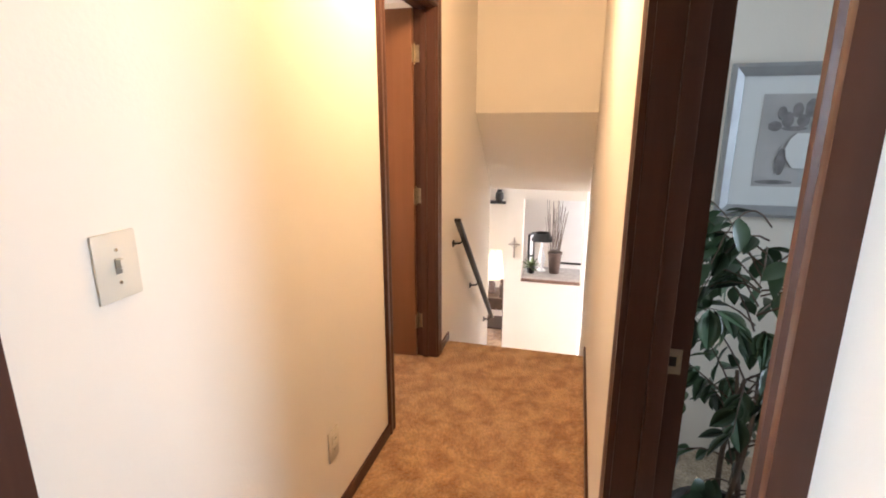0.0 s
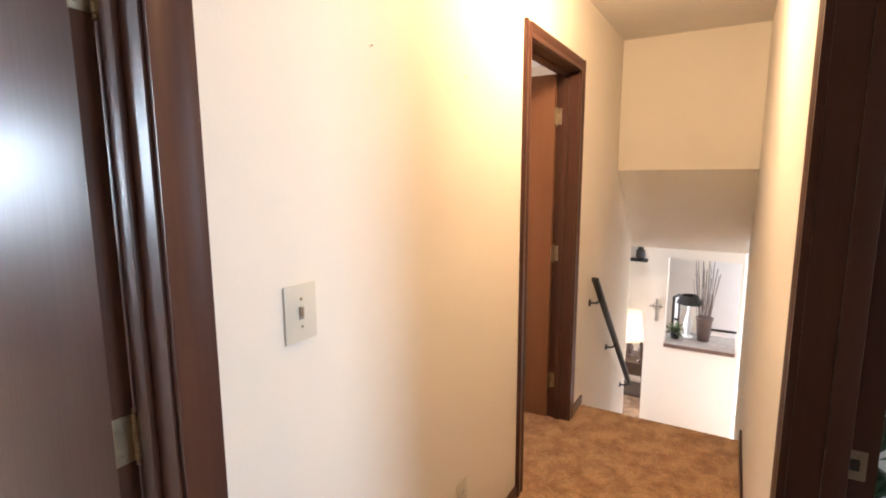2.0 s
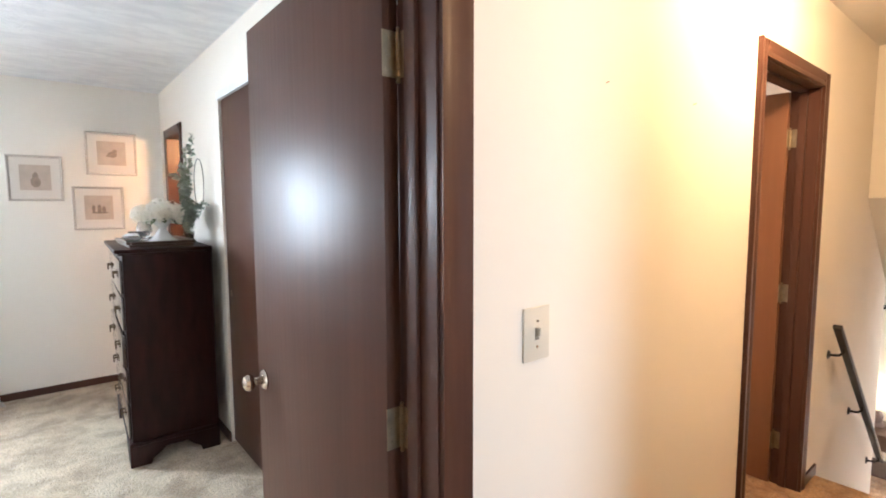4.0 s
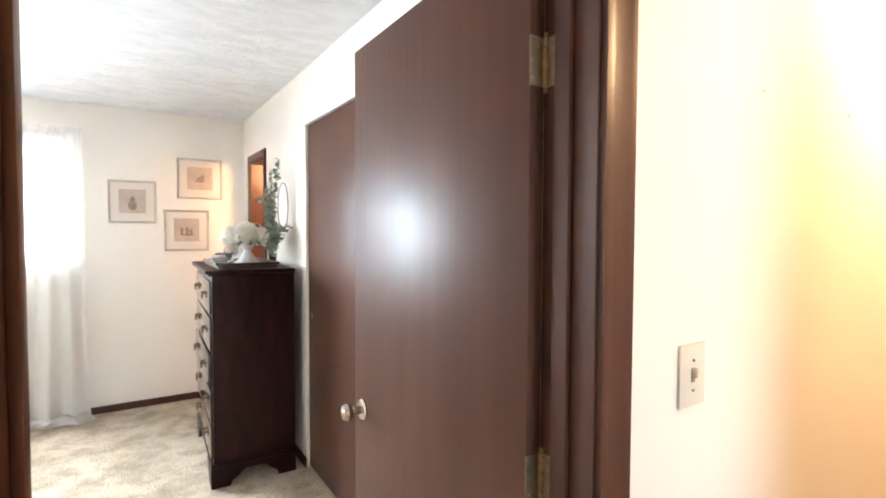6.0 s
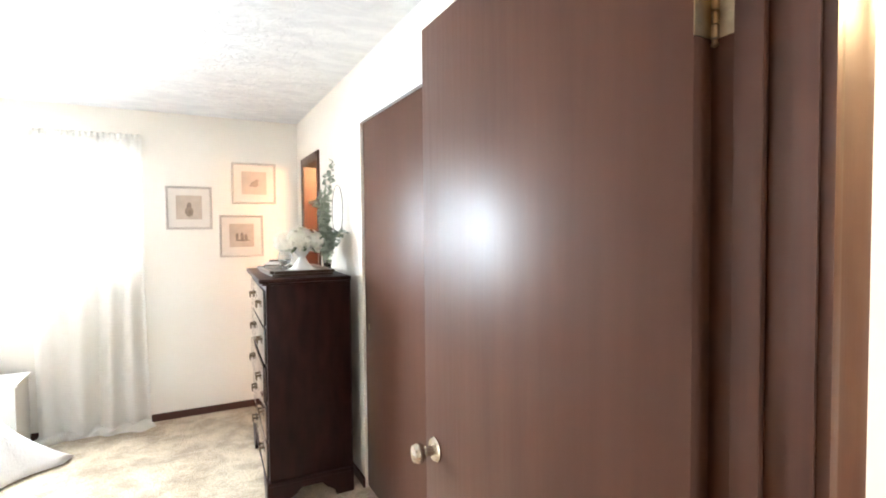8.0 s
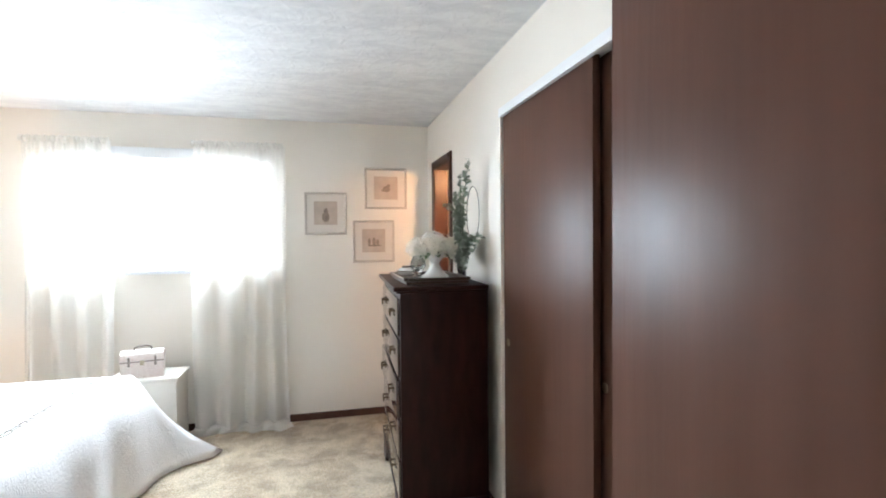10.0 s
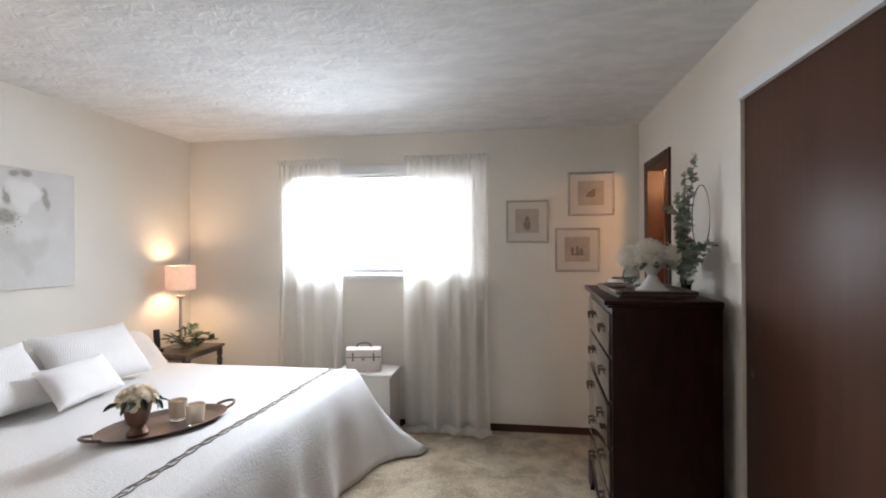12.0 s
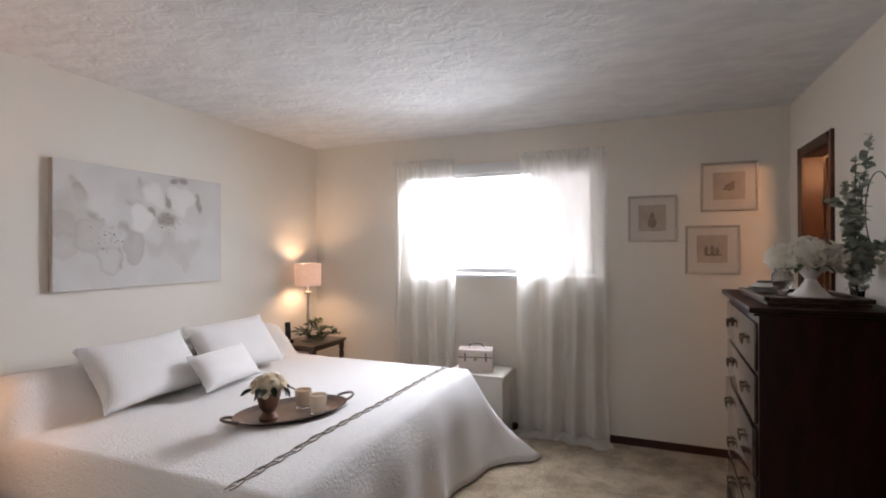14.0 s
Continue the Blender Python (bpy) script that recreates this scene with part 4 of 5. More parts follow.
study_picture = framed("large_framed_print", (1.799, -1.62, 1.36), 0.60, 0.57, 0.045, SILVER_FRAME, COOL_MAT, GREY_PRINT,
                       [(-0.72, 0.32, 0.13, 0.11), (-0.50, 0.46, 0.11, 0.17), (-0.34, 0.66, 0.10, 0.16), (-0.10, 0.70, 0.12, 0.20), (0.16, 0.60, 0.13, 0.17), (-0.62, 0.60, 0.09, 0.14), (-0.22, 0.44, 0.12, 0.14), (-0.36, 0.27, 0.24, 0.05), (0.02, 0.36, 0.10, 0.16), (0.36, 0.44, 0.12, 0.15), (-0.60, -0.90, 0.36, 0.05), (-0.52, -0.45, 0.10, 0.30)],
                       GREY_INK, -90, "grey floral print matted in a wide brushed silver frame", "", 0.20, 0.03)
bm = bmesh.new()
jug = [(0.040, -0.095), (0.066, -0.06), (0.072, -0.02), (0.060, 0.015), (0.040, 0.035)]
bm.faces.new([bm.verts.new((-0.012 + u, -0.0100, v)) for u, v in jug] + [bm.verts.new((-0.012 - u, -0.0100, v)) for u, v in reversed(jug)])
part("painted_vase", bm, COOL_MAT, study_picture, "white painted vase")


PETALS = (  # centre along and up, radii, lean, tone, edge softness, rim
    (-0.45, 0.09, 0.11, 0.17, 0.4, 0.52, 0.5, 0.02), (-0.50, -0.01, 0.09, 0.09, 0.3, 0.49, 0.3, 0.04), (-0.50, -0.11, 0.09, 0.08, 0.2, 0.54, 0.3, 0.05),
    (-0.29, 0.13, 0.11, 0.13, 0.2, 0.65, 0.5, 0.02), (-0.10, 0.21, 0.15, 0.11, 0.3, 0.56, 0.6, 0.01), (0.24, -0.12, 0.16, 0.10, 0.2, 0.525, 0.5, 0.02), (0.25, -0.23, 0.035, 0.075, 0.2, 0.53, 0.5, 0.02),
    (0.05, -0.09, 0.13, 0.09, 0.1, 0.53, 0.5, 0.02), (0.45, 0.0, 0.09, 0.12, 0.0, 0.66, 0.6, 0.0), (-0.35, -0.05, 0.115, 0.10, 0.2, 0.525, 0.22, 0.05), (-0.115, -0.11, 0.075, 0.12, 0.3, 0.47, 0.22, 0.06),
    (-0.26, -0.185, 0.085, 0.085, 0.1, 0.61, 0.16, 0.08), (-0.17, -0.02, 0.06, 0.08, 0.5, 0.42, 0.5, 0.02), (-0.245, -0.055, 0.10, 0.085, 0.1, 0.60, 0.4, 0.02), (0.02, -0.03, 0.08, 0.09, 0.5, 0.64, 0.4, 0.02),
    (0.25, -0.02, 0.11, 0.10, 0.3, 0.65, 0.45, 0.02), (0.029, 0.214, 0.080, 0.095, 0.4, 0.75, 0.12, 0.06), (0.225, 0.200, 0.112, 0.105, 0.1, 0.76, 0.12, 0.05), (-0.060, 0.068, 0.085, 0.090, 0.2, 0.77, 0.12, 0.06))
SHADOWS = ((-0.10, 0.15, 0.062, 0.024, -0.2), (0.005, 0.115, 0.030, 0.022, -0.7), (-0.07, 0.27, 0.018, 0.055, 0.1), (0.125, 0.20, 0.020, 0.07, 0.0), (0.21, 0.325, 0.075, 0.02, 0.1), (0.36, 0.19, 0.026, 0.075, 0.2),
           (-0.35, 0.06, 0.06, 0.022, -0.4), (-0.42, 0.18, 0.03, 0.09, 0.5), (0.115, 0.065, 0.075, 0.045, 0.0), (-0.16, -0.03, 0.03, 0.06, 0.5), (-0.20, -0.17, 0.014, 0.06, 0.1))


def painted_tone(y, z):
    """Colour of the blossom painting at a point of its canvas: soft clouds, rimmed petals and olive shadows."""
    cloud = noise.fractal((y * 3.2, z * 3.2, 7.1), 1.0, 2.1, 5)
    t = 0.595 + 0.06 * cloud
    warm = 0.5 + 0.5 * noise.noise((y * 2.4 + 3, z * 2.4, 2.0))
    for cy, cz, ry, rz, lean in SHADOWS:
        u, v = (y - cy) * math.cos(lean) + (z - cz) * math.sin(lean), -(y - cy) * math.sin(lean) + (z - cz) * math.cos(lean)
        d = (u / (ry * 1.25)) ** 2 + (v / (rz * 1.25)) ** 2 + 0.7 * noise.noise((y * 22, z * 22, 4))
        t -= 0.34 * min(0.8, max(0.0, 1 - d))
    for cy, cz, ry, rz, lean, tone, soft, edge in PETALS:
        u, v = (y - cy) * math.cos(lean) + (z - cz) * math.sin(lean), -(y - cy) * math.sin(lean) + (z - cz) * math.cos(lean)
        lobes = 0.10 * math.cos(3 * math.atan2(v, u) + cy * 40) + 0.06 * math.cos(5 * math.atan2(v, u) + cz * 50)
        d = math.sqrt((u / ry) ** 2 + (v / rz) ** 2) + lobes + 0.30 * noise.noise((y * 11, z * 11, cy * 5)) + 0.08 * noise.noise((y * 40, z * 40, 1))
        a = min(1.0, max(0.0, (1 - d) / soft)) * 0.85
        rim = edge * math.exp(-((d - 0.88) / 0.10) ** 2)
        t = t * (1 - a) + a * (tone + 0.05 * cloud - 0.04 * d) - rim * min(1, a * 2)
    t = max(0.14, min(0.80, t))
    dark = max(0.0, 0.6 - t)
    return (t * (1.0 + 0.04 * warm + 0.3 * dark * (1 - warm)), t * 0.985, t * (0.955 - 0.5 * dark * warm), 1.0)


def canvas_painting():
    """Stretched canvas with large washed-out blossoms."""
    c = thing("canvas_painting", (LEFT, 2.44, 1.605), "wide stretched canvas painting of pale washed-out blossoms", "painting")
    edge = mat("raw_canvas_edge", (0.62, 0.55, 0.49), 0.8, vary=0.12, scale=20, bump=0.2, bump_scale=250)
    part("stretcher", boxes((0.0, -0.56, -0.355, 0.034, 0.56, 0.355), bev=0.003), edge, c)
    ny, nz = 240, 152
    bm = bmesh.new()
    tint = bm.loops.layers.float_color.new("paint")
    grid = [[bm.verts.new((0.0355, -0.558 + 1.116 * i / ny, -0.353 + 0.706 * j / nz)) for j in range(nz + 1)] for i in range(ny + 1)]
    colour = {}
    for i in range(ny + 1):
        for j in range(nz + 1):
            v = grid[i][j]
            colour[v] = painted_tone(v.co.y, v.co.z)
    for i in range(ny):
        for j in range(nz):
            f = bm.faces.new((grid[i][j], grid[i + 1][j], grid[i + 1][j + 1], grid[i][j + 1]))
            for lp in f.loops:
                lp[tint] = colour[lp.vert]
    m = mat("blossom_painting", (0.6, 0.6, 0.6), 0.75, bump=0.15, bump_scale=250)
    nt = m.node_tree
    at = nt.nodes.new("ShaderNodeVertexColor")
    at.layer_name = "paint"
    nt.links.new(at.outputs["Color"], nt.nodes["Principled BSDF"].inputs["Base Color"])
    part("painted_canvas", bm, m, c)
    olive = mat("olive_paint", (0.30, 0.27, 0.20), 0.75, vary=0.4, scale=20)
    bm = bmesh.new()
    rnd = random.Random(4)
    for cy, cz, sy, sz, n in ((-0.265, -0.05, 0.10, 0.075, 34), (0.115, 0.05, 0.075, 0.05, 50)):
        for k in range(n):
            y, z, r = cy + rnd.gauss(0, sy * 0.5), cz + rnd.gauss(0, sz * 0.5), rnd.uniform(0.002, 0.005)
            bm.faces.new([bm.verts.new((0.0358 + 0.00001 * k, y + r * math.cos(a) * 1.3, z + r * math.sin(a))) for a in [2 * math.pi * i / 7 for i in range(7)]])
    tagged(part("painted_stamens", bm, olive, c), kind="stuff")


canvas_painting()


# ---------------------------------------------------------------- bedside
DARKWOOD = mat("dark_walnut", (0.075, 0.042, 0.026), 0.35, vary=0.45, scale=5, grain=(8, 3, 3), bump=0.06, bump_scale=40)


def leaf_mesh(name, length, width, material, fold=0.25, round_leaf=False):
    """One leaf along +x, folded along its rib."""
    bm = bmesh.new()
    n = 6
    rib, l, r = [], [], []
    for i in range(n + 1):
        f = i / n
        w = width / 2 * (math.sin(math.pi * f) ** (0.6 if round_leaf else 0.85)) * (1.0 if round_leaf else (1.15 - 0.35 * f))
        z = -0.18 * length * f * f
        rib.append(bm.verts.new((length * f, 0, z)))
        l.append(bm.verts.new((length * f, w, z + fold * w)) if 0 < i < n else rib[-1])
        r.append(bm.verts.new((length * f, -w, z + fold * w)) if 0 < i < n else rib[-1])
    for i in range(n):
        for side in (l, r):
            q = [rib[i], rib[i + 1], side[i + 1], side[i]]
            q = [v for k, v in enumerate(q) if v not in q[:k]]
            if len(q) > 2:
                bm.faces.new(q)
    me = bpy.data.meshes.new(name)
    bm.to_mesh(me)
    bm.free()
    me.materials.append(material)
    for f in me.polygons:
        f.use_smooth = True
    return me


def put_leaf(me, parent, p, yaw, pitch, roll, s):
    ob = new(me.name, me)
    ob.parent = parent
    ob.matrix_basis = Matrix.Translation(p) @ pose(0, 0, 0, 0, 0, yaw) @ pose(0, 0, 0, roll, -pitch, 0) @ Matrix.Diagonal((s, s, s, 1))
    return ob


def joined_leaves(bm, me, mats):
    """Copies of one leaf's mesh put into bm at each pose."""
    for m in mats:
        vs = [bm.verts.new(m @ v.co) for v in me.vertices]
        for f in me.polygons:
            bm.faces.new([vs[i] for i in f.vertices])


def leaf_pose(p, yaw, pitch, roll, s):
    return Matrix.Translation(p) @ pose(0, 0, 0, 0, 0, yaw) @ pose(0, 0, 0, roll, -pitch, 0) @ Matrix.Diagonal((s, s, s, 1))


def nightstand():
    t = thing("nightstand", (-3.335, 3.84, 0), "small dark walnut bedside table on turned legs", "nightstand")
    part("tabletop", boxes((-0.195, -0.24, 0.655, 0.195, 0.24, 0.68), bev=0.006), DARKWOOD, t)
    for s in (-1, 1):
        part("apron", boxes((-0.16, s * 0.205 - 0.008, 0.628, 0.16, s * 0.205 + 0.008, 0.654)), DARKWOOD, t)
        part("apron", boxes((s * 0.165 - 0.008, -0.19, 0.628, s * 0.165 + 0.008, 0.19, 0.654)), DARKWOOD, t)
        for u in (-1, 1):
            bm = bmesh.new()
            lathe(bm, [(0.010, 0), (0.014, 0.02), (0.012, 0.05), (0.017, 0.16), (0.020, 0.28), (0.013, 0.36), (0.022, 0.39), (0.014, 0.42), (0.019, 0.50), (0.024, 0.55), (0.015, 0.575), (0.024, 0.59), (0.024, 0.654)], 16, (s * 0.165, u * 0.205, 0))
            part("leg", bm, DARKWOOD, t)
    return t


def table_lamp():
    l = thing("table_lamp", (-3.38, 3.84, 0.68), "slim candlestick table lamp with a glowing blush drum shade", "lamp")
    metal = mat("pale_lamp_metal", (0.45, 0.41, 0.37), 0.35, 0.5, vary=0.2, scale=20)
    bm = bmesh.new()
    lathe(bm, [(0.07, 0), (0.072, 0.008), (0.05, 0.018), (0.02, 0.03), (0.014, 0.05), (0.012, 0.20), (0.015, 0.215), (0.011, 0.23), (0.010, 0.40), (0.034, 0.415), (0.036, 0.425), (0.013, 0.432), (0.012, 0.47), (0.001, 0.471)], 24)
    part("base", bm, metal, l)
    shade = mat("blush_shade_fabric", (0.86, 0.78, 0.75), 0.9, vary=0.15, scale=25, trans=0.46)
    bm = bmesh.new()
    n = 40
    for a, b in (((0.112, 0.475), (0.112, 0.672)), ((0.1105, 0.672), (0.1105, 0.475))):
        r0 = [bm.verts.new((a[0] * math.cos(2 * math.pi * i / n), a[0] * math.sin(2 * math.pi * i / n), a[1])) for i in range(n)]
        r1 = [bm.verts.new((b[0] * math.cos(2 * math.pi * i / n), b[0] * math.sin(2 * math.pi * i / n), b[1])) for i in range(n)]
        for i in range(n):
            bm.faces.new((r0[i], r0[(i + 1) % n], r1[(i + 1) % n], r1[i]))
    part("shade", bm, shade, l, "blush drum shade")
    bm = bmesh.new()
    lathe(bm, [(0.008, 0.47), (0.012, 0.49), (0.020, 0.52), (0.024, 0.55), (0.016, 0.575), (0.001, 0.585)], 16)
    frost = mat("frosted_bulb", (0.9, 0.85, 0.75), 0.5, trans=0.9)
    bl = part("bulb_glass", bm, frost, l)
    bl.visible_shadow = False
    return l


GREENERY = mat("soft_green_leaf", (0.12, 0.165, 0.07), 0.55, vary=0.35, scale=20, random_tone=0.2)


def bedside_greens():
    g = thing("greenery_sprig", (-3.27, 3.82, 0.68), "loose sprigs of feathery green foliage lying on the nightstand", "greenery")
    rnd = random.Random(8)
    me = leaf_mesh("leaf", 0.062, 0.018, GREENERY)
    stems, leaves = bmesh.new(), bmesh.new()
    for k in range(9):
        yaw = rnd.uniform(0, 360)
        d = Vector((math.cos(radians(yaw)), math.sin(radians(yaw)), 0))
        start = Vector((rnd.uniform(-0.06, 0.04), rnd.uniform(-0.09, 0.11), 0.012))
        L = rnd.uniform(0.10, 0.17)
        pts = [start + d * L * f + Vector((0, 0, 0.10 * math.sin(math.pi * f * 0.7) * (0.5 + 0.5 * (k % 3)))) for f in [i / 6 for i in range(7)]]
        tube(stems, pts, 0.0018, 5, 0.5)
        ms = []
        for i in range(26):
            f = i / 25
            p = pts[min(6, int(f * 6))].lerp(pts[min(6, int(f * 6) + 1)], f * 6 - int(f * 6))
            ms.append(leaf_pose(p, yaw + (55 if i % 2 else -55) + rnd.uniform(-15, 15), rnd.uniform(5, 45), rnd.uniform(-40, 40), rnd.uniform(0.7, 1.2)))
        joined_leaves(leaves, me, ms)
    part("stems", stems, GREENERY, g)
    tagged(part("foliage", leaves, GREENERY, g, smooth=60), kind="stuff")


def phone():
    p = thing("cordless_phone", (-3.44, 3.655, 0.68), "black cordless phone standing in its cradle", "phone", turn=-35)
    part("cradle", boxes((-0.03, -0.035, 0, 0.03, 0.035, 0.03), bev=0.008), BLACK, p)
    bm = boxes((-0.011, -0.022, 0.031, 0.011, 0.022, 0.175), bev=0.006)
    bmesh.ops.transform(bm, matrix=pose(-0.01, 0, 0, 0, -8, 0), verts=bm.verts[:])
    part("handset", bm, BLACK, p)


# unseen table and lamp copies, added to go with the extra warm bulb
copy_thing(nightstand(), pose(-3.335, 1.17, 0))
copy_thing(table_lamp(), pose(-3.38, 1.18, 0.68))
bedside_greens()
phone()


# ---------------------------------------------------------------- chest and case under the window
def storage_chest():
    white = mat("white_lacquer", (0.74, 0.70, 0.63), 0.45, vary=0.06, scale=4, bump=0.05)
    c = thing("storage_chest", (-1.83, 3.965, 0), "cream painted wooden storage chest below the window", "chest")
    part("body", boxes((-0.215, -0.155, 0.02, 0.215, 0.155, 0.498), bev=0.004), white, c)
    part("lid", boxes((-0.232, -0.172, 0.4985, 0.232, 0.165, 0.525), bev=0.008), white, c)
    for x in (-0.19, 0.19):
        for y in (-0.13, 0.13):
            part("foot", boxes((x - 0.02, y - 0.02, 0, x + 0.02, y + 0.02, 0.0195)), white, c)


def train_case():
    wick = mat("pale_woven_case", (0.58, 0.47, 0.42), 0.7, colour2=(0.78, 0.71, 0.66), scale=40, grain=(1, 1, 6), bump=0.5, bump_scale=120)
    strap = mat("taupe_strap", (0.22, 0.17, 0.14), 0.6, vary=0.3, scale=30)
    c = thing("train_case", (-1.855, 3.93, 0.525), "small pale woven case with domed lid and handle on the chest", "case", turn=12)
    bm = bmesh.new()
    prism(bm, [(-0.075, 0), (0.075, 0), (0.078, 0.115), (-0.078, 0.115)], 0, -0.13, 0.13)
    part("body", bm, wick, c)
    bm = bmesh.new()
    prism(bm, [(0.08, 0.117), (0.08, 0.14), (0.066, 0.168), (0.03, 0.182), (-0.03, 0.182), (-0.066, 0.168), (-0.08, 0.14), (-0.08, 0.117)], 0, -0.133, 0.133)
    part("lid", bm, wick, c)
    for x in (-0.08, 0.08):
        part("strap", boxes((x - 0.007, -0.0815, 0.085, x + 0.007, -0.0785, 0.15), bev=0.001), strap, c)
    part("trim_band", boxes((-0.134, -0.082, 0.112, 0.134, -0.079, 0.12)), strap, c)
    part("clasp", boxes((-0.014, -0.086, 0.09, 0.014, -0.0822, 0.125), bev=0.002), BRASS, c)
    bm = bmesh.new()
    tube(bm, [(-0.055, 0, 0.180), (-0.05, 0, 0.203), (-0.02, 0, 0.212), (0.02, 0, 0.212), (0.05, 0, 0.203), (0.055, 0, 0.180)], 0.006, 8)
    part("handle", bm, strap, c)


storage_chest()
train_case()


# ---------------------------------------------------------------- tray on the bed
def blossom_head(bm, at, r, rnd, petals=5, out=None):
    """A small open flower of cupped petals, facing out when that is given."""
    n = Vector((rnd.uniform(-1, 1), rnd.uniform(-1, 1), rnd.uniform(0.1, 1))).normalized()
    if out is not None:
        n = (n * 0.45 + out).normalized()
    q = n.to_track_quat("Z", "Y").to_matrix().to_4x4()
    spin = rnd.uniform(0, 6.28)
    for k in range(petals):
        a = spin + 2 * math.pi * k / petals
        pts = []
        for rr, w, h in ((0.1, 0.12, 0.0), (0.6, 0.42, 0.16), (1.0, 0.32, 0.30), (1.12, 0.0, 0.30)):
            pts.append((rr, w, h))
        ring = [(p[0], p[1], p[2]) for p in pts] + [(p[0], -p[1], p[2]) for p in reversed(pts[:-1])]
        vs = []
        for u, v, h in ring:
            x, y = u * math.cos(a) - v * math.sin(a), u * math.sin(a) + v * math.cos(a)
            vs.append(bm.verts.new(Vector(at) + q @ Vector((x * r, y * r, h * r))))
        bm.faces.new(vs)


def rose(bm, at, out, r, rnd):
    """A full rose: rings of cupped, round-topped petals, tight at the heart and open outside."""
    q = out.to_track_quat("Z", "Y").to_matrix().to_4x4()
    spin = rnd.uniform(0, 6.28)
    for n, rad, high, base in ((3, 0.28, 0.62, 0.10), (4, 0.50, 0.56, 0.14), (5, 0.78, 0.40, 0.18), (6, 1.02, 0.16, 0.20)):
        spin += 0.7
        for k in range(n):
            a0, half = spin + 2 * math.pi * k / n + rnd.uniform(-0.1, 0.1), 1.25 * math.pi / n
            rows = []
            for j in range(4):
                row = []
                for i in range(5):
                    u, v = i / 2 - 1, j / 3 * (1 - 0.28 * (i / 2 - 1) ** 2)
                    rr = r * (base + (rad - base) * v ** 0.8) * (1 + 0.05 * rnd.uniform(-1, 1))
                    a = a0 + u * half * (0.55 + 0.45 * v)
                    h = r * (high * v ** 1.3 - 0.10 * v ** 4 - 0.06 * u * u)
                    row.append(bm.verts.new(Vector(at) + q @ Vector((rr * math.cos(a), rr * math.sin(a), h))))
                rows.append(row)
            for p0, p1 in zip(rows, rows[1:]):
                for i in range(4):
                    bm.faces.new((p0[i], p0[i + 1], p1[i + 1], p1[i]))


PEWTER = mat("tarnished_metal", (0.20, 0.155, 0.135), 0.36, 0.75, vary=0.35, scale=8, bump=0.04, bump_scale=50, rough_vary=0.1)
CREAM_PETAL = mat("cream_petal", (0.90, 0.80, 0.65), 0.8, vary=0.15, scale=30, trans=0.4)


def serving_tray():
    t = thing("serving_tray", (-2.33, 2.315, BZ + 0.012), "oval tarnished metal serving tray with loop handles on the bed", "tray", turn=math.degrees(math.atan2(0.62, 0.34)))
    bm = bmesh.new()
    n = 56
    rings = []
    for f, z in ((0.0, 0.006), (0.80, 0.006), (0.86, 0.008), (0.93, 0.020), (1.0, 0.024), (1.01, 0.021), (0.94, 0.016), (0.86, 0.002), (0.0, 0.002)):
        rings.append([bm.verts.new((0.295 * max(f, 0.001) * math.cos(2 * math.pi * i / n), 0.185 * max(f, 0.001) * math.sin(2 * math.pi * i / n), z)) for i in range(n)])
    for a, b in zip(rings, rings[1:]):
        for i in range(n):
            bm.faces.new((a[i], a[(i + 1) % n], b[(i + 1) % n], b[i]))
    part("dish", bm, PEWTER, t)
    for s in (-1, 1):
        bm = bmesh.new()
        pts = [(s * (0.285 + 0.062 * math.sin(a)), 0.05 * math.cos(a), 0.024 + 0.014 * math.sin(a)) for a in [math.pi * k / 12 for k in range(13)]]
        tube(bm, pts, 0.007, 8)
        part("handle", bm, PEWTER, t)


def goblet_of_roses():
    v = thing("flower_urn", (-2.36, 2.175, BZ + 0.019), "small bronze footed urn of cream roses on the tray", "flower vase")
    bronze = mat("bronze_urn", (0.17, 0.085, 0.055), 0.4, 0.6, vary=0.35, scale=20)
    bm = bmesh.new()
    lathe(bm, [(0.046, 0), (0.047, 0.012), (0.040, 0.022), (0.030, 0.032), (0.028, 0.040), (0.036, 0.048), (0.046, 0.066), (0.053, 0.10), (0.059, 0.135), (0.064, 0.148), (0.060, 0.150), (0.053, 0.12), (0.001, 0.115)], 28)
    part("urn", bm, bronze, v)
    rnd = random.Random(3)
    for k in range(12):
        a, up = k * 2.4, 1 - (k + 0.5) / 12 * 0.95
        d = Vector((math.cos(a) * math.sqrt(1 - up * up), math.sin(a) * math.sqrt(1 - up * up), up))
        bm = bmesh.new()
        rose(bm, Vector((d.x * 0.072, d.y * 0.072, 0.150 + d.z * 0.060)), d, rnd.uniform(0.036, 0.044), rnd)
        part("rose", bm, CREAM_PETAL, v, smooth=60)
    me = leaf_mesh("leaf", 0.062, 0.034, mat("dark_rose_leaf", (0.06, 0.075, 0.045), 0.5, vary=0.3, scale=20))
    for k in range(16):
        a = k * 67 + rnd.uniform(-12, 12)
        put_leaf(me, v, (0.078 * math.cos(radians(a)), 0.078 * math.sin(radians(a)), 0.150 + rnd.uniform(-0.01, 0.04)), a, rnd.uniform(-75, -5), rnd.uniform(-30, 30), rnd.uniform(0.8, 1.2))


def clear_glass():
    glass = bpy.data.materials.get("clear_glass")
    if not glass:
        glass = bpy.data.materials.new("clear_glass")
        glass.use_nodes = True
        p = glass.node_tree.nodes["Principled BSDF"]
        p.inputs["Transmission Weight"].default_value, p.inputs["Roughness"].default_value, p.inputs["IOR"].default_value = 1.0, 0.03, 1.45
    return glass


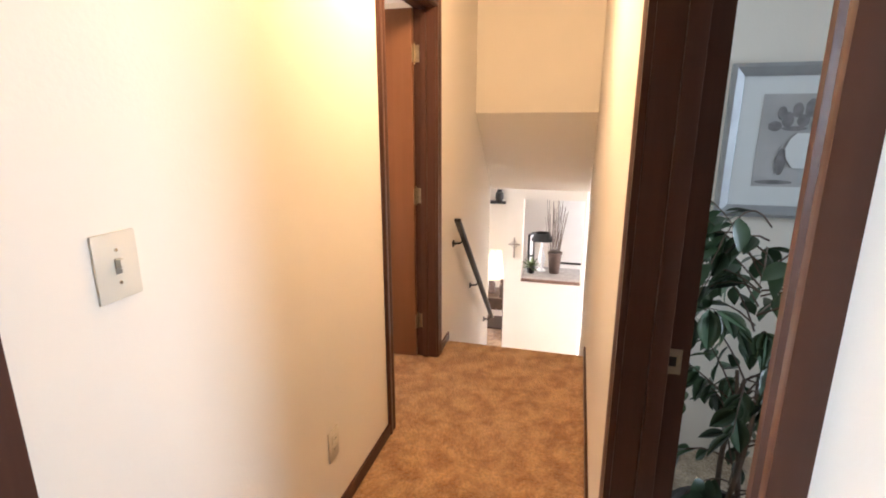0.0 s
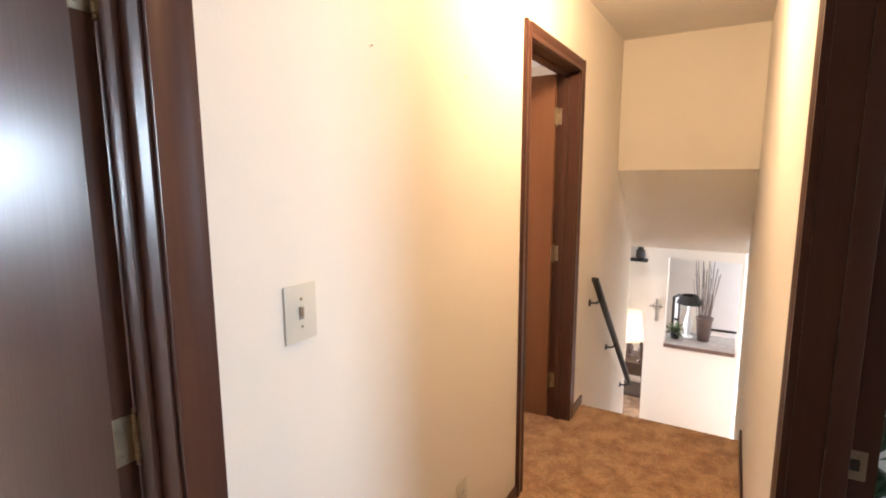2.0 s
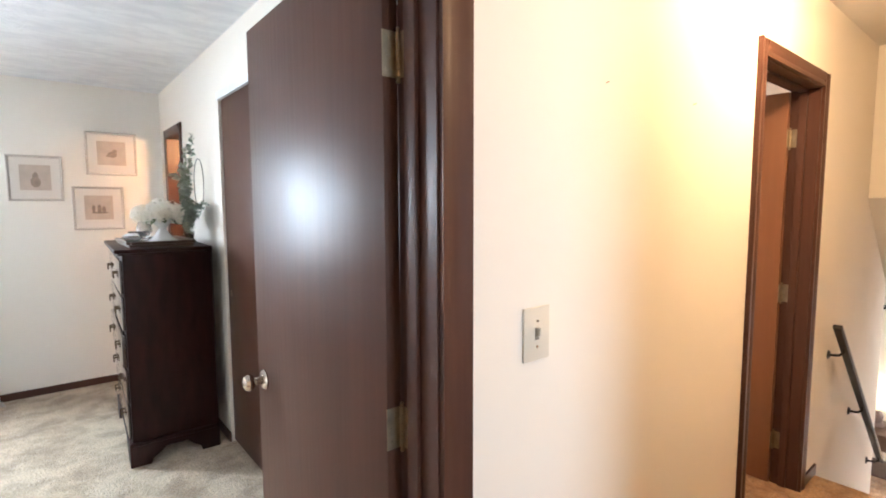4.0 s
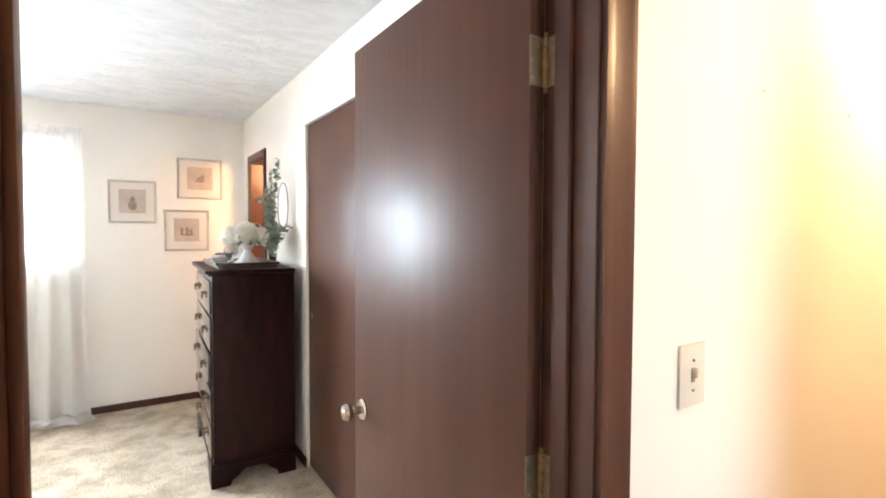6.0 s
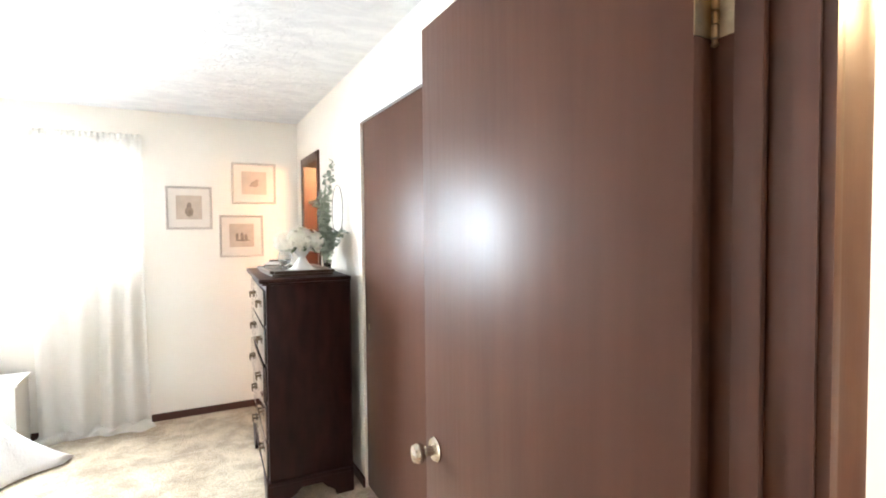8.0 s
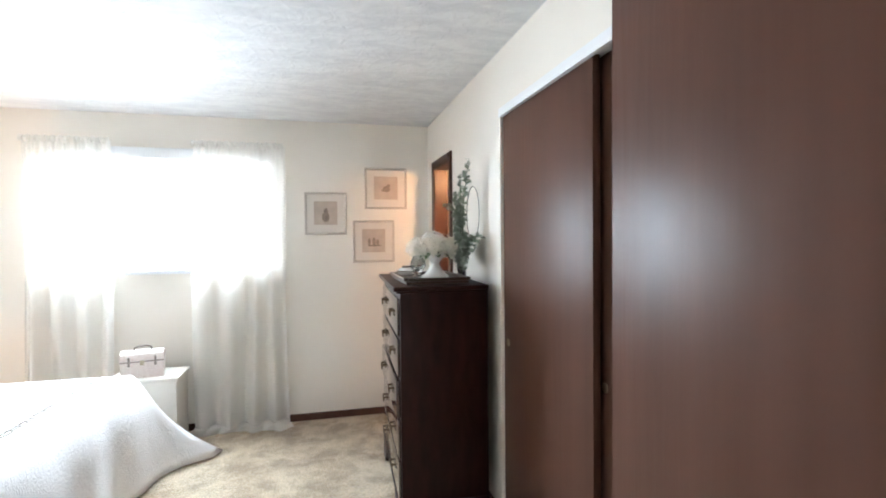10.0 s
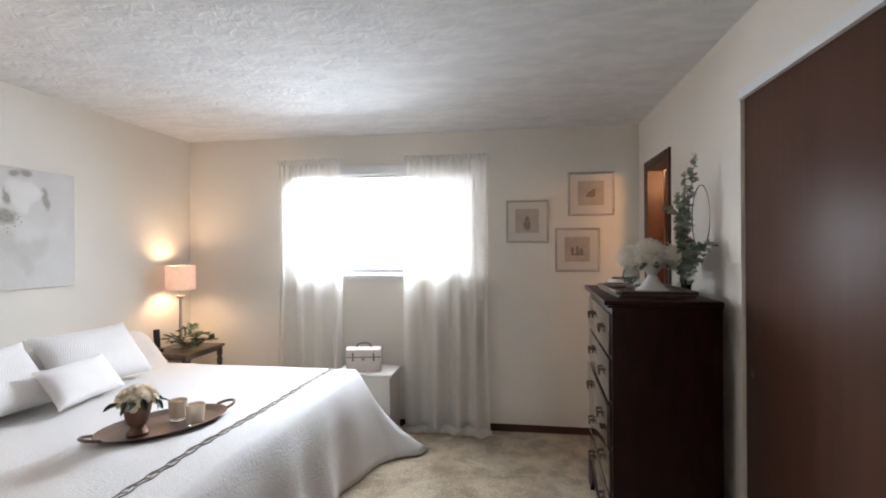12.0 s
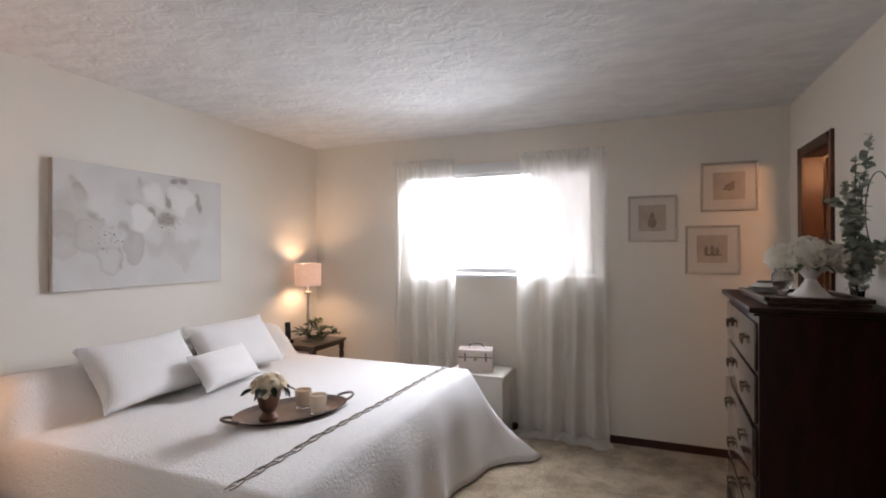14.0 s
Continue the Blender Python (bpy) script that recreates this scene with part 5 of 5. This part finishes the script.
def candle_cup(x, y):
    c = thing("glass_candle", (x, y, BZ + 0.019), "cream candle filling a glass tumbler with a thick clear base", "candle", "candles on the tray")
    glass = clear_glass()
    frosted = bpy.data.materials.get("cream_glass") or mat("cream_glass", (0.84, 0.70, 0.56), 0.2, vary=0.05, scale=12, trans=0.25)
    wax = bpy.data.materials.get("cream_wax") or mat("cream_wax", (0.85, 0.75, 0.63), 0.5, vary=0.06, scale=12)
    bm = bmesh.new()
    lathe(bm, [(0.034, 0), (0.036, 0.003), (0.037, 0.0145), (0.001, 0.0145)], 28)
    g = part("glass_base", bm, glass, c, "thick clear glass base")
    g.visible_shadow = False
    bm = bmesh.new()
    lathe(bm, [(0.0372, 0.015), (0.044, 0.095), (0.0425, 0.096), (0.0365, 0.018), (0.001, 0.0155)], 28)
    part("tumbler", bm, frosted, c)
    bm = bmesh.new()
    lathe(bm, [(0.0355, 0.0185), (0.0410, 0.078), (0.037, 0.080), (0.001, 0.078)], 28)
    part("wax", bm, wax, c)
    bm = bmesh.new()
    tube(bm, [(0, 0, 0.078), (0.001, 0, 0.088)], 0.0012, 6)
    part("wick", bm, BLACK, c)


serving_tray()
goblet_of_roses()
candle_cup(-2.315, 2.385)
candle_cup(-2.185, 2.335)


# ---------------------------------------------------------------- on the dresser
DT = 1.240


def dresser_tray():
    t = thing("wooden_tray", (-0.02, 2.83, DT), "dark carved wooden tray lying on the dresser", "tray")
    part("board", boxes((-0.17, -0.27, 0.0, 0.17, 0.27, 0.014), bev=0.003), DARKWOOD, t)
    for s in (-1, 1):
        part("rim", boxes((s * 0.17 - 0.012, -0.27, 0.0142, s * 0.17 + 0.012, 0.27, 0.034), bev=0.006), DARKWOOD, t)
        part("rim", boxes((-0.157, s * 0.262 - 0.01, 0.0142, 0.157, s * 0.262 + 0.01, 0.032), bev=0.005), DARKWOOD, t)


def hydrangeas():
    f = thing("flower_bowl", (0.03, 2.84, DT + 0.0145), "white footed bowl heaped with white hydrangeas on the tray", "flower vase")
    china = mat("white_china", (0.78, 0.76, 0.73), 0.25, vary=0.03, scale=10)
    bm = bmesh.new()
    lathe(bm, [(0.082, 0), (0.084, 0.005), (0.066, 0.016), (0.042, 0.042), (0.026, 0.068), (0.022, 0.080), (0.030, 0.092), (0.046, 0.112), (0.058, 0.145), (0.054, 0.145), (0.04, 0.115), (0.001, 0.10)], 32)
    part("bowl", bm, china, f)
    rnd = random.Random(5)
    petal = mat("white_hydrangea_petal", (0.90, 0.86, 0.77), 0.8, vary=0.12, scale=40, trans=0.4)
    for cx, cy, cz, r in ((-0.10, 0.02, 0.185, 0.062), (-0.03, -0.06, 0.20, 0.066), (0.05, 0.04, 0.205, 0.066), (0.10, -0.03, 0.185, 0.062), (0.0, 0.06, 0.225, 0.06), (-0.05, 0.08, 0.19, 0.058), (0.08, 0.09, 0.18, 0.055)):
        bm = bmesh.new()
        for k in range(95):
            d = Vector((rnd.gauss(0, 1), rnd.gauss(0, 1), rnd.gauss(0.2, 1))).normalized()
            blossom_head(bm, (cx + d.x * r, cy + d.y * r, cz - 0.014 + d.z * r * 0.86), 0.017, rnd, 4, d)
        part("hydrangea", bm, petal, f, smooth=60)
    me = leaf_mesh("leaf", 0.07, 0.04, GREENERY)
    for k in range(8):
        a = k * 45 + rnd.uniform(-15, 15)
        put_leaf(me, f, (0.05 * math.cos(radians(a)), 0.05 * math.sin(radians(a)), 0.145), a, rnd.uniform(-40, 0), rnd.uniform(-30, 30), rnd.uniform(0.8, 1.1))


def glass_globe():
    v = thing("glass_vase", (-0.065, 2.88, DT + 0.0145), "small round cut-glass vase beside the flower bowl", "vase")
    bm = bmesh.new()
    lathe(bm, [(0.022, 0), (0.026, 0.005), (0.016, 0.018), (0.03, 0.035), (0.045, 0.065), (0.042, 0.095), (0.028, 0.115), (0.032, 0.125), (0.029, 0.125), (0.024, 0.114), (0.038, 0.09), (0.04, 0.066), (0.001, 0.035)], 20)
    g = part("glass", bm, bpy.data.materials["clear_glass"], v, smooth=10)
    g.visible_shadow = False


def lidded_dish():
    d = thing("lidded_dish", (-0.10, 3.04, DT + 0.0145), "low silver-rimmed covered dish on the wooden tray", "dish")
    china = bpy.data.materials["white_china"]
    bm = bmesh.new()
    lathe(bm, [(0.045, 0), (0.06, 0.010), (0.066, 0.022), (0.062, 0.023), (0.001, 0.016)], 28)
    part("dish", bm, china, d)
    bm = bmesh.new()
    lathe(bm, [(0.068, 0.0232), (0.069, 0.028), (0.064, 0.030)], 28)
    part("rim", bm, NICKEL, d)
    bm = bmesh.new()
    lathe(bm, [(0.060, 0.0302), (0.05, 0.042), (0.036, 0.047), (0.001, 0.048)], 28)
    part("lid", bm, china, d)
    bm = bmesh.new()
    lathe(bm, [(0.034, 0.0482), (0.036, 0.053), (0.030, 0.058), (0.001, 0.060)], 28)
    part("lid_cap", bm, mat("dark_glazed_lid", (0.10, 0.075, 0.06), 0.25, vary=0.2), d, "dark glazed cap")


BRONZE = mat("dark_bronze_wire", (0.10, 0.085, 0.06), 0.5, 0.6, vary=0.3, scale=30)


def eucalyptus_wreath():
    w = thing("eucalyptus_wreath", (0.20, 2.76, DT), "eucalyptus wreath on a thin wire hoop propped against the wall", "wreath")
    bm = bmesh.new()
    pts = [(0.035, 0.120 * math.cos(a), 0.38 + 0.158 * math.sin(a)) for a in [2 * math.pi * k / 48 for k in range(49)]]
    pts = [(x, y - 0.008, z) for x, y, z in pts]
    tube(bm, pts, 0.0022, 6)
    part("hoop", bm, BRONZE, w, "thin dark wire hoop")
    bm = bmesh.new()
    lathe(bm, [(0.03, 0), (0.032, 0.006), (0.022, 0.03), (0.026, 0.06), (0.03, 0.075), (0.026, 0.075), (0.02, 0.04), (0.001, 0.01)], 20, (-0.03, 0.0, 0))
    g = part("glass_base", bm, bpy.data.materials["clear_glass"], w)
    g.visible_shadow = False
    rnd = random.Random(12)
    euc = mat("eucalyptus_leaf", (0.35, 0.39, 0.31), 0.6, vary=0.35, scale=15, random_tone=0.2)
    me = leaf_mesh("leaf", 0.037, 0.034, euc, 0.15, True)
    stems, leaves = bmesh.new(), bmesh.new()
    lines = []
    for k in range(7):
        top = Vector((rnd.uniform(-0.06, 0.01), rnd.uniform(-0.05, 0.06), rnd.uniform(0.36, 0.66)))
        lines.append([Vector((-0.03, 0, 0.03)), Vector((-0.05, rnd.uniform(-0.03, 0.05), top.z * 0.5)), top])
    lines.append([Vector((-0.03, 0, 0.03)), Vector((-0.04, -0.02, 0.38)), Vector((0.0, -0.05, 0.69))])
    for k in range(7):
        lines.append([Vector((-0.03, 0, 0.10)), Vector((-0.05, -0.07, 0.20 + 0.015 * k)), Vector((-0.07 + 0.02 * k, -0.13 - 0.06 * rnd.random(), 0.07 + 0.028 * k))])
    lines.append([Vector((-0.04, 0, 0.35)), Vector((-0.08, 0.06, 0.44)), Vector((-0.10, 0.11, 0.43))])
    for ln in lines:
        a, b, c = ln
        pts = [a * (1 - f) ** 2 + b * 2 * f * (1 - f) + c * f * f for f in [i / 10 for i in range(11)]]
        tube(stems, pts, 0.002, 5, 0.5)
        ms = []
        L = sum((q - p).length for p, q in zip(pts, pts[1:]))
        n = int(L * (58 if c.y > -0.12 else 80))
        for i in range(n):
            f = 0.12 + 0.88 * i / n
            p = pts[int(f * 10) if f < 1 else 9].lerp(pts[min(10, int(f * 10) + 1)], f * 10 - int(f * 10))
            for s in (0, 180):
                ms.append(leaf_pose(p, rnd.uniform(0, 360), rnd.uniform(-25, 60), rnd.uniform(-50, 50), rnd.uniform(0.55, 1.15) * (1.15 - 0.40 * f)))
        joined_leaves(leaves, me, ms)
    part("stems", stems, GREENERY, w)
    tagged(part("foliage", leaves, euc, w, "grey-green round eucalyptus leaves", smooth=60), kind="stuff")


dresser_tray()
hydrangeas()
glass_globe()
lidded_dish()
eucalyptus_wreath()


# ---------------------------------------------------------------- opposite room: potted ficus
def ficus():
    f = thing("ficus_tree", (1.02, -1.27, 0), "tall potted weeping fig with glossy dark leaves beside the doorway", "potted plant")
    pot = mat("dark_wicker_pot", (0.07, 0.06, 0.055), 0.7, vary=0.4, scale=40, bump=0.5, bump_scale=90)
    bm = bmesh.new()
    lathe(bm, [(0.11, 0), (0.125, 0.01), (0.155, 0.24), (0.165, 0.25), (0.165, 0.27), (0.15, 0.27), (0.145, 0.22), (0.001, 0.22)], 32)
    part("pot", bm, pot, f)
    bark = mat("grey_brown_bark", (0.17, 0.12, 0.09), 0.85, vary=0.4, scale=25, bump=0.4, bump_scale=70)
    rnd = random.Random(21)
    shiny = mat("glossy_fig_leaf", (0.066, 0.122, 0.062), 0.33, vary=0.35, scale=18, random_tone=0.35)
    me = leaf_mesh("leaf", 0.084, 0.048, shiny, 0.2)
    count, rest = 0, bmesh.new()
    trunk = bmesh.new()
    for k in range(3):
        tube(trunk, [(0.03 * math.cos(k * 2.1 + z * 5), 0.03 * math.sin(k * 2.1 + z * 5), 0.22 + z) for z in [i * 0.06 for i in range(10)]], 0.009, 8, 0.6)
    part("trunk", trunk, bark, f)
    for k in range(46):
        a = rnd.uniform(0, 2 * math.pi)
        z0 = rnd.uniform(0.36, 1.06)
        if k < 6:
            a, z0 = 1.1 + 0.17 * k, 1.00 + 0.035 * k
        start = Vector((0.0, 0.0, z0))
        reach = rnd.uniform(0.16, 0.36)
        mid = start + Vector((math.cos(a), math.sin(a), 0)) * reach * 0.6 + Vector((0, 0, rnd.uniform(0.06, 0.24)))
        end = start + Vector((math.cos(a), math.sin(a), 0)) * reach + Vector((0, 0, rnd.uniform(-0.30, 0.28)))
        end.y = min(end.y, 0.24)
        pts = [start * (1 - t) ** 2 + mid * 2 * t * (1 - t) + end * t * t for t in [i / 8 for i in range(9)]]
        twig = bmesh.new()
        tube(twig, pts, 0.0028, 5, 0.4)
        part("twig", twig, bark, f)
        for i in range(11):
            t = 0.2 + 0.8 * i / 10
            j = min(7, int(t * 8))
            p = pts[j].lerp(pts[j + 1], t * 8 - j)
            place = (p, math.degrees(a) + rnd.uniform(-80, 80), rnd.uniform(-80, 5), rnd.uniform(-40, 40), rnd.uniform(0.65, 1.15))
            if count < 290 and k % 2 == 0:
                put_leaf(me, f, *place)
                count += 1
            else:
                joined_leaves(rest, me, [leaf_pose(*place)])
    tagged(part("foliage", rest, shiny, f, smooth=60), kind="stuff")


ficus()


# ---------------------------------------------------------------- lower room
LEDGE = mat("red_brown_wood", (0.20, 0.115, 0.085), 0.4, vary=0.3, scale=6, grain=(3, 9, 3))


def lower_room():
    ledge = solid("pass_through_ledge", boxes((5.07, HALL + 0.022, -0.326, 5.60, -0.230, -0.290), bev=0.004), LEDGE, "dark wooden ledge of the pass-through", "ledge", kind="")
    part("top", boxes((5.085, HALL + 0.024, -0.2895, 5.60, -0.232, -0.282), bev=0.002), mat("pale_stone_laminate", (0.58, 0.56, 0.55), 0.2, vary=0.25, scale=14, detail=8), ledge, "pale marbled top")
    # wall cross
    c = thing("wall_cross", (5.1, -0.138, 0.06), "small pewter cross hanging on the partition", "cross")
    bm = bmesh.new()
    bx(bm, -0.012, -0.009, -0.12, -0.002, 0.009, 0.12, bev=0.003)
    bx(bm, -0.0125, -0.065, 0.03, -0.003, 0.065, 0.048, bev=0.003)
    pts = [(-0.008, 0.035 * math.cos(a), 0.039 + 0.035 * math.sin(a)) for a in [2 * math.pi * k / 20 for k in range(21)]]
    tube(bm, pts, 0.004, 6)
    part("cross", bm, mat("dull_pewter", (0.42, 0.37, 0.33), 0.45, 0.5, vary=0.25, scale=40), c)
    # vase of tall branches
    v = thing("branch_vase", (5.36, -0.585, -0.282), "tapered brown vase of tall bare branches on the ledge", "vase")
    brown = mat("brown_glaze", (0.13, 0.085, 0.07), 0.4, vary=0.3, scale=15)
    bm = bmesh.new()
    lathe(bm, [(0.055, 0), (0.06, 0.008), (0.078, 0.22), (0.086, 0.24), (0.086, 0.255), (0.074, 0.255), (0.06, 0.05), (0.001, 0.04)], 28)
    part("vase", bm, brown, v)
    rnd = random.Random(2)
    twig = mat("grey_twig", (0.20, 0.16, 0.14), 0.8, vary=0.4, scale=30)
    for k in range(34):
        a, r = rnd.uniform(0, 6.28), rnd.uniform(0.02, 0.15)
        top = Vector((r * math.cos(a), r * math.sin(a), rnd.uniform(0.62, 0.95)))
        base = Vector((0.03 * math.cos(a), 0.03 * math.sin(a), 0.06))
        bm = bmesh.new()
        tube(bm, [base, base.lerp(top, 0.5) + Vector((0.01 * rnd.uniform(-1, 1), 0.01 * rnd.uniform(-1, 1), 0)), top], 0.0042, 5, 0.6)
        part("branch", bm, twig, v)
    # desk lamp with black shade
    l = thing("desk_lamp", (5.42, -0.43, -0.282), "small white lamp with a black shade on the ledge", "lamp")
    bm = bmesh.new()
    lathe(bm, [(0.055, 0), (0.055, 0.01), (0.02, 0.03), (0.035, 0.09), (0.045, 0.15), (0.03, 0.22), (0.012, 0.27), (0.012, 0.36), (0.001, 0.36)], 24)
    part("base", bm, WHITE_TRIM, l)
    bm = bmesh.new()
    lathe(bm, [(0.135, 0.375), (0.085, 0.465), (0.083, 0.465), (0.132, 0.377)], 28)
    part("shade", bm, BLACK, l, "black tapered shade")
    # small potted plant
    p = thing("potted_fern", (5.30, -0.315, -0.282), "small leafy plant in a dark pot on the ledge", "potted plant")
    bm = bmesh.new()
    lathe(bm, [(0.04, 0), (0.05, 0.07), (0.046, 0.07), (0.001, 0.055)], 20)
    part("pot", bm, BLACK, p)
    me = leaf_mesh("leaf", 0.15, 0.03, GREENERY)
    for k in range(40):
        put_leaf(me, p, (0, 0, 0.065), k * 47, rnd.uniform(-5, 80), rnd.uniform(-20, 20), rnd.uniform(0.6, 1.1))
    # dark framed mirror edge and white door beyond
    m = thing("dark_framed_mirror", (5.57, -0.29, -0.282), "narrow dark framed mirror standing on the ledge", "mirror", turn=75)
    part("frame", boxes((-0.012, -0.09, 0.0, 0.012, -0.07, 0.42), (-0.012, 0.07, 0, 0.012, 0.09, 0.42), (-0.012, -0.07, 0.4, 0.012, 0.07, 0.42), (-0.012, -0.07, 0, 0.012, 0.07, 0.02)), BLACK, m)
    part("glass", boxes((-0.004, -0.07, 0.02, 0.004, 0.07, 0.40)), mat("mirror_silver", (0.85, 0.86, 0.87), 0.03, 1.0), m)
    d = thing("white_door", (7.0, -0.95, DEN), "white panel door with a dark header in the lower room", "door")
    part("door_panel", boxes((0, -0.40, 0, 0.04, 0.40, 1.76), bev=0.003), WHITE_TRIM, d)
    part("header", boxes((-0.012, -0.46, 1.762, 0.05, 0.46, 1.84)), TRIM, d)
    part("bottom_rail", boxes((-0.015, -0.40, 0.78, -0.0005, 0.40, 0.81)), BLACK, d)
    # end table with a lamp
    t = thing("end_table", (6.05, 0.27, DEN), "dark wooden end table in the lower room", "side table")
    part("tabletop", boxes((-0.24, -0.24, 0.54, 0.24, 0.24, 0.57), bev=0.005), DARKWOOD, t)
    part("drawer_case", boxes((-0.22, -0.22, 0.40, 0.22, 0.22, 0.539)), DARKWOOD, t)
    part("shelf", boxes((-0.22, -0.22, 0.12, 0.22, 0.22, 0.14)), DARKWOOD, t)
    for x in (-0.21, 0.21):
        for y in (-0.21, 0.21):
            part("leg", boxes((x - 0.018, y - 0.018, 0, x + 0.018, y + 0.018, 0.399)), DARKWOOD, t)
    k = thing("den_lamp", (6.05, 0.27, DEN + 0.57), "lit table lamp with a cream shade on the end table", "lamp")
    bm = bmesh.new()
    lathe(bm, [(0.06, 0), (0.07, 0.02), (0.05, 0.05), (0.06, 0.12), (0.02, 0.20), (0.012, 0.25), (0.001, 0.25)], 20)
    part("base", bm, brown, k)
    bm = bmesh.new()
    n = 32
    r0 = [bm.verts.new((0.17 * math.cos(2 * math.pi * i / n), 0.17 * math.sin(2 * math.pi * i / n), 0.22)) for i in range(n)]
    r1 = [bm.verts.new((0.13 * math.cos(2 * math.pi * i / n), 0.13 * math.sin(2 * math.pi * i / n), 0.58)) for i in range(n)]
    for i in range(n):
        bm.faces.new((r0[i], r0[(i + 1) % n], r1[(i + 1) % n], r1[i]))
    part("shade", bm, mat("cream_shade", (0.80, 0.74, 0.62), 0.9, vary=0.05, trans=0.6), k, "cream fabric shade")
    fg = thing("carved_figure", (5.88, 0.10, DEN + 0.57), "small dark brown carved ornament on the end table", "ornament")
    bm = bmesh.new()
    lathe(bm, [(0.035, 0), (0.04, 0.02), (0.025, 0.05), (0.04, 0.12), (0.03, 0.18), (0.018, 0.20), (0.026, 0.23), (0.001, 0.26)], 16)
    part("ornament", bm, DARKWOOD, fg)
    s = thing("wall_shelf", (6.6, 0.30, 0.34), "small dark wall shelf in the lower room", "shelf")
    part("board", boxes((-0.16, -0.14, 0, 0, 0.14, 0.025)), BLACK, s)
    o = thing("dark_jar", (6.5, 0.26, 0.365), "dark decorative jar on the wall shelf", "jar")
    bm = bmesh.new()
    lathe(bm, [(0.04, 0), (0.06, 0.05), (0.055, 0.12), (0.03, 0.15), (0.04, 0.17), (0.001, 0.17)], 20)
    part("jar", bm, BLACK, o)


lower_room()
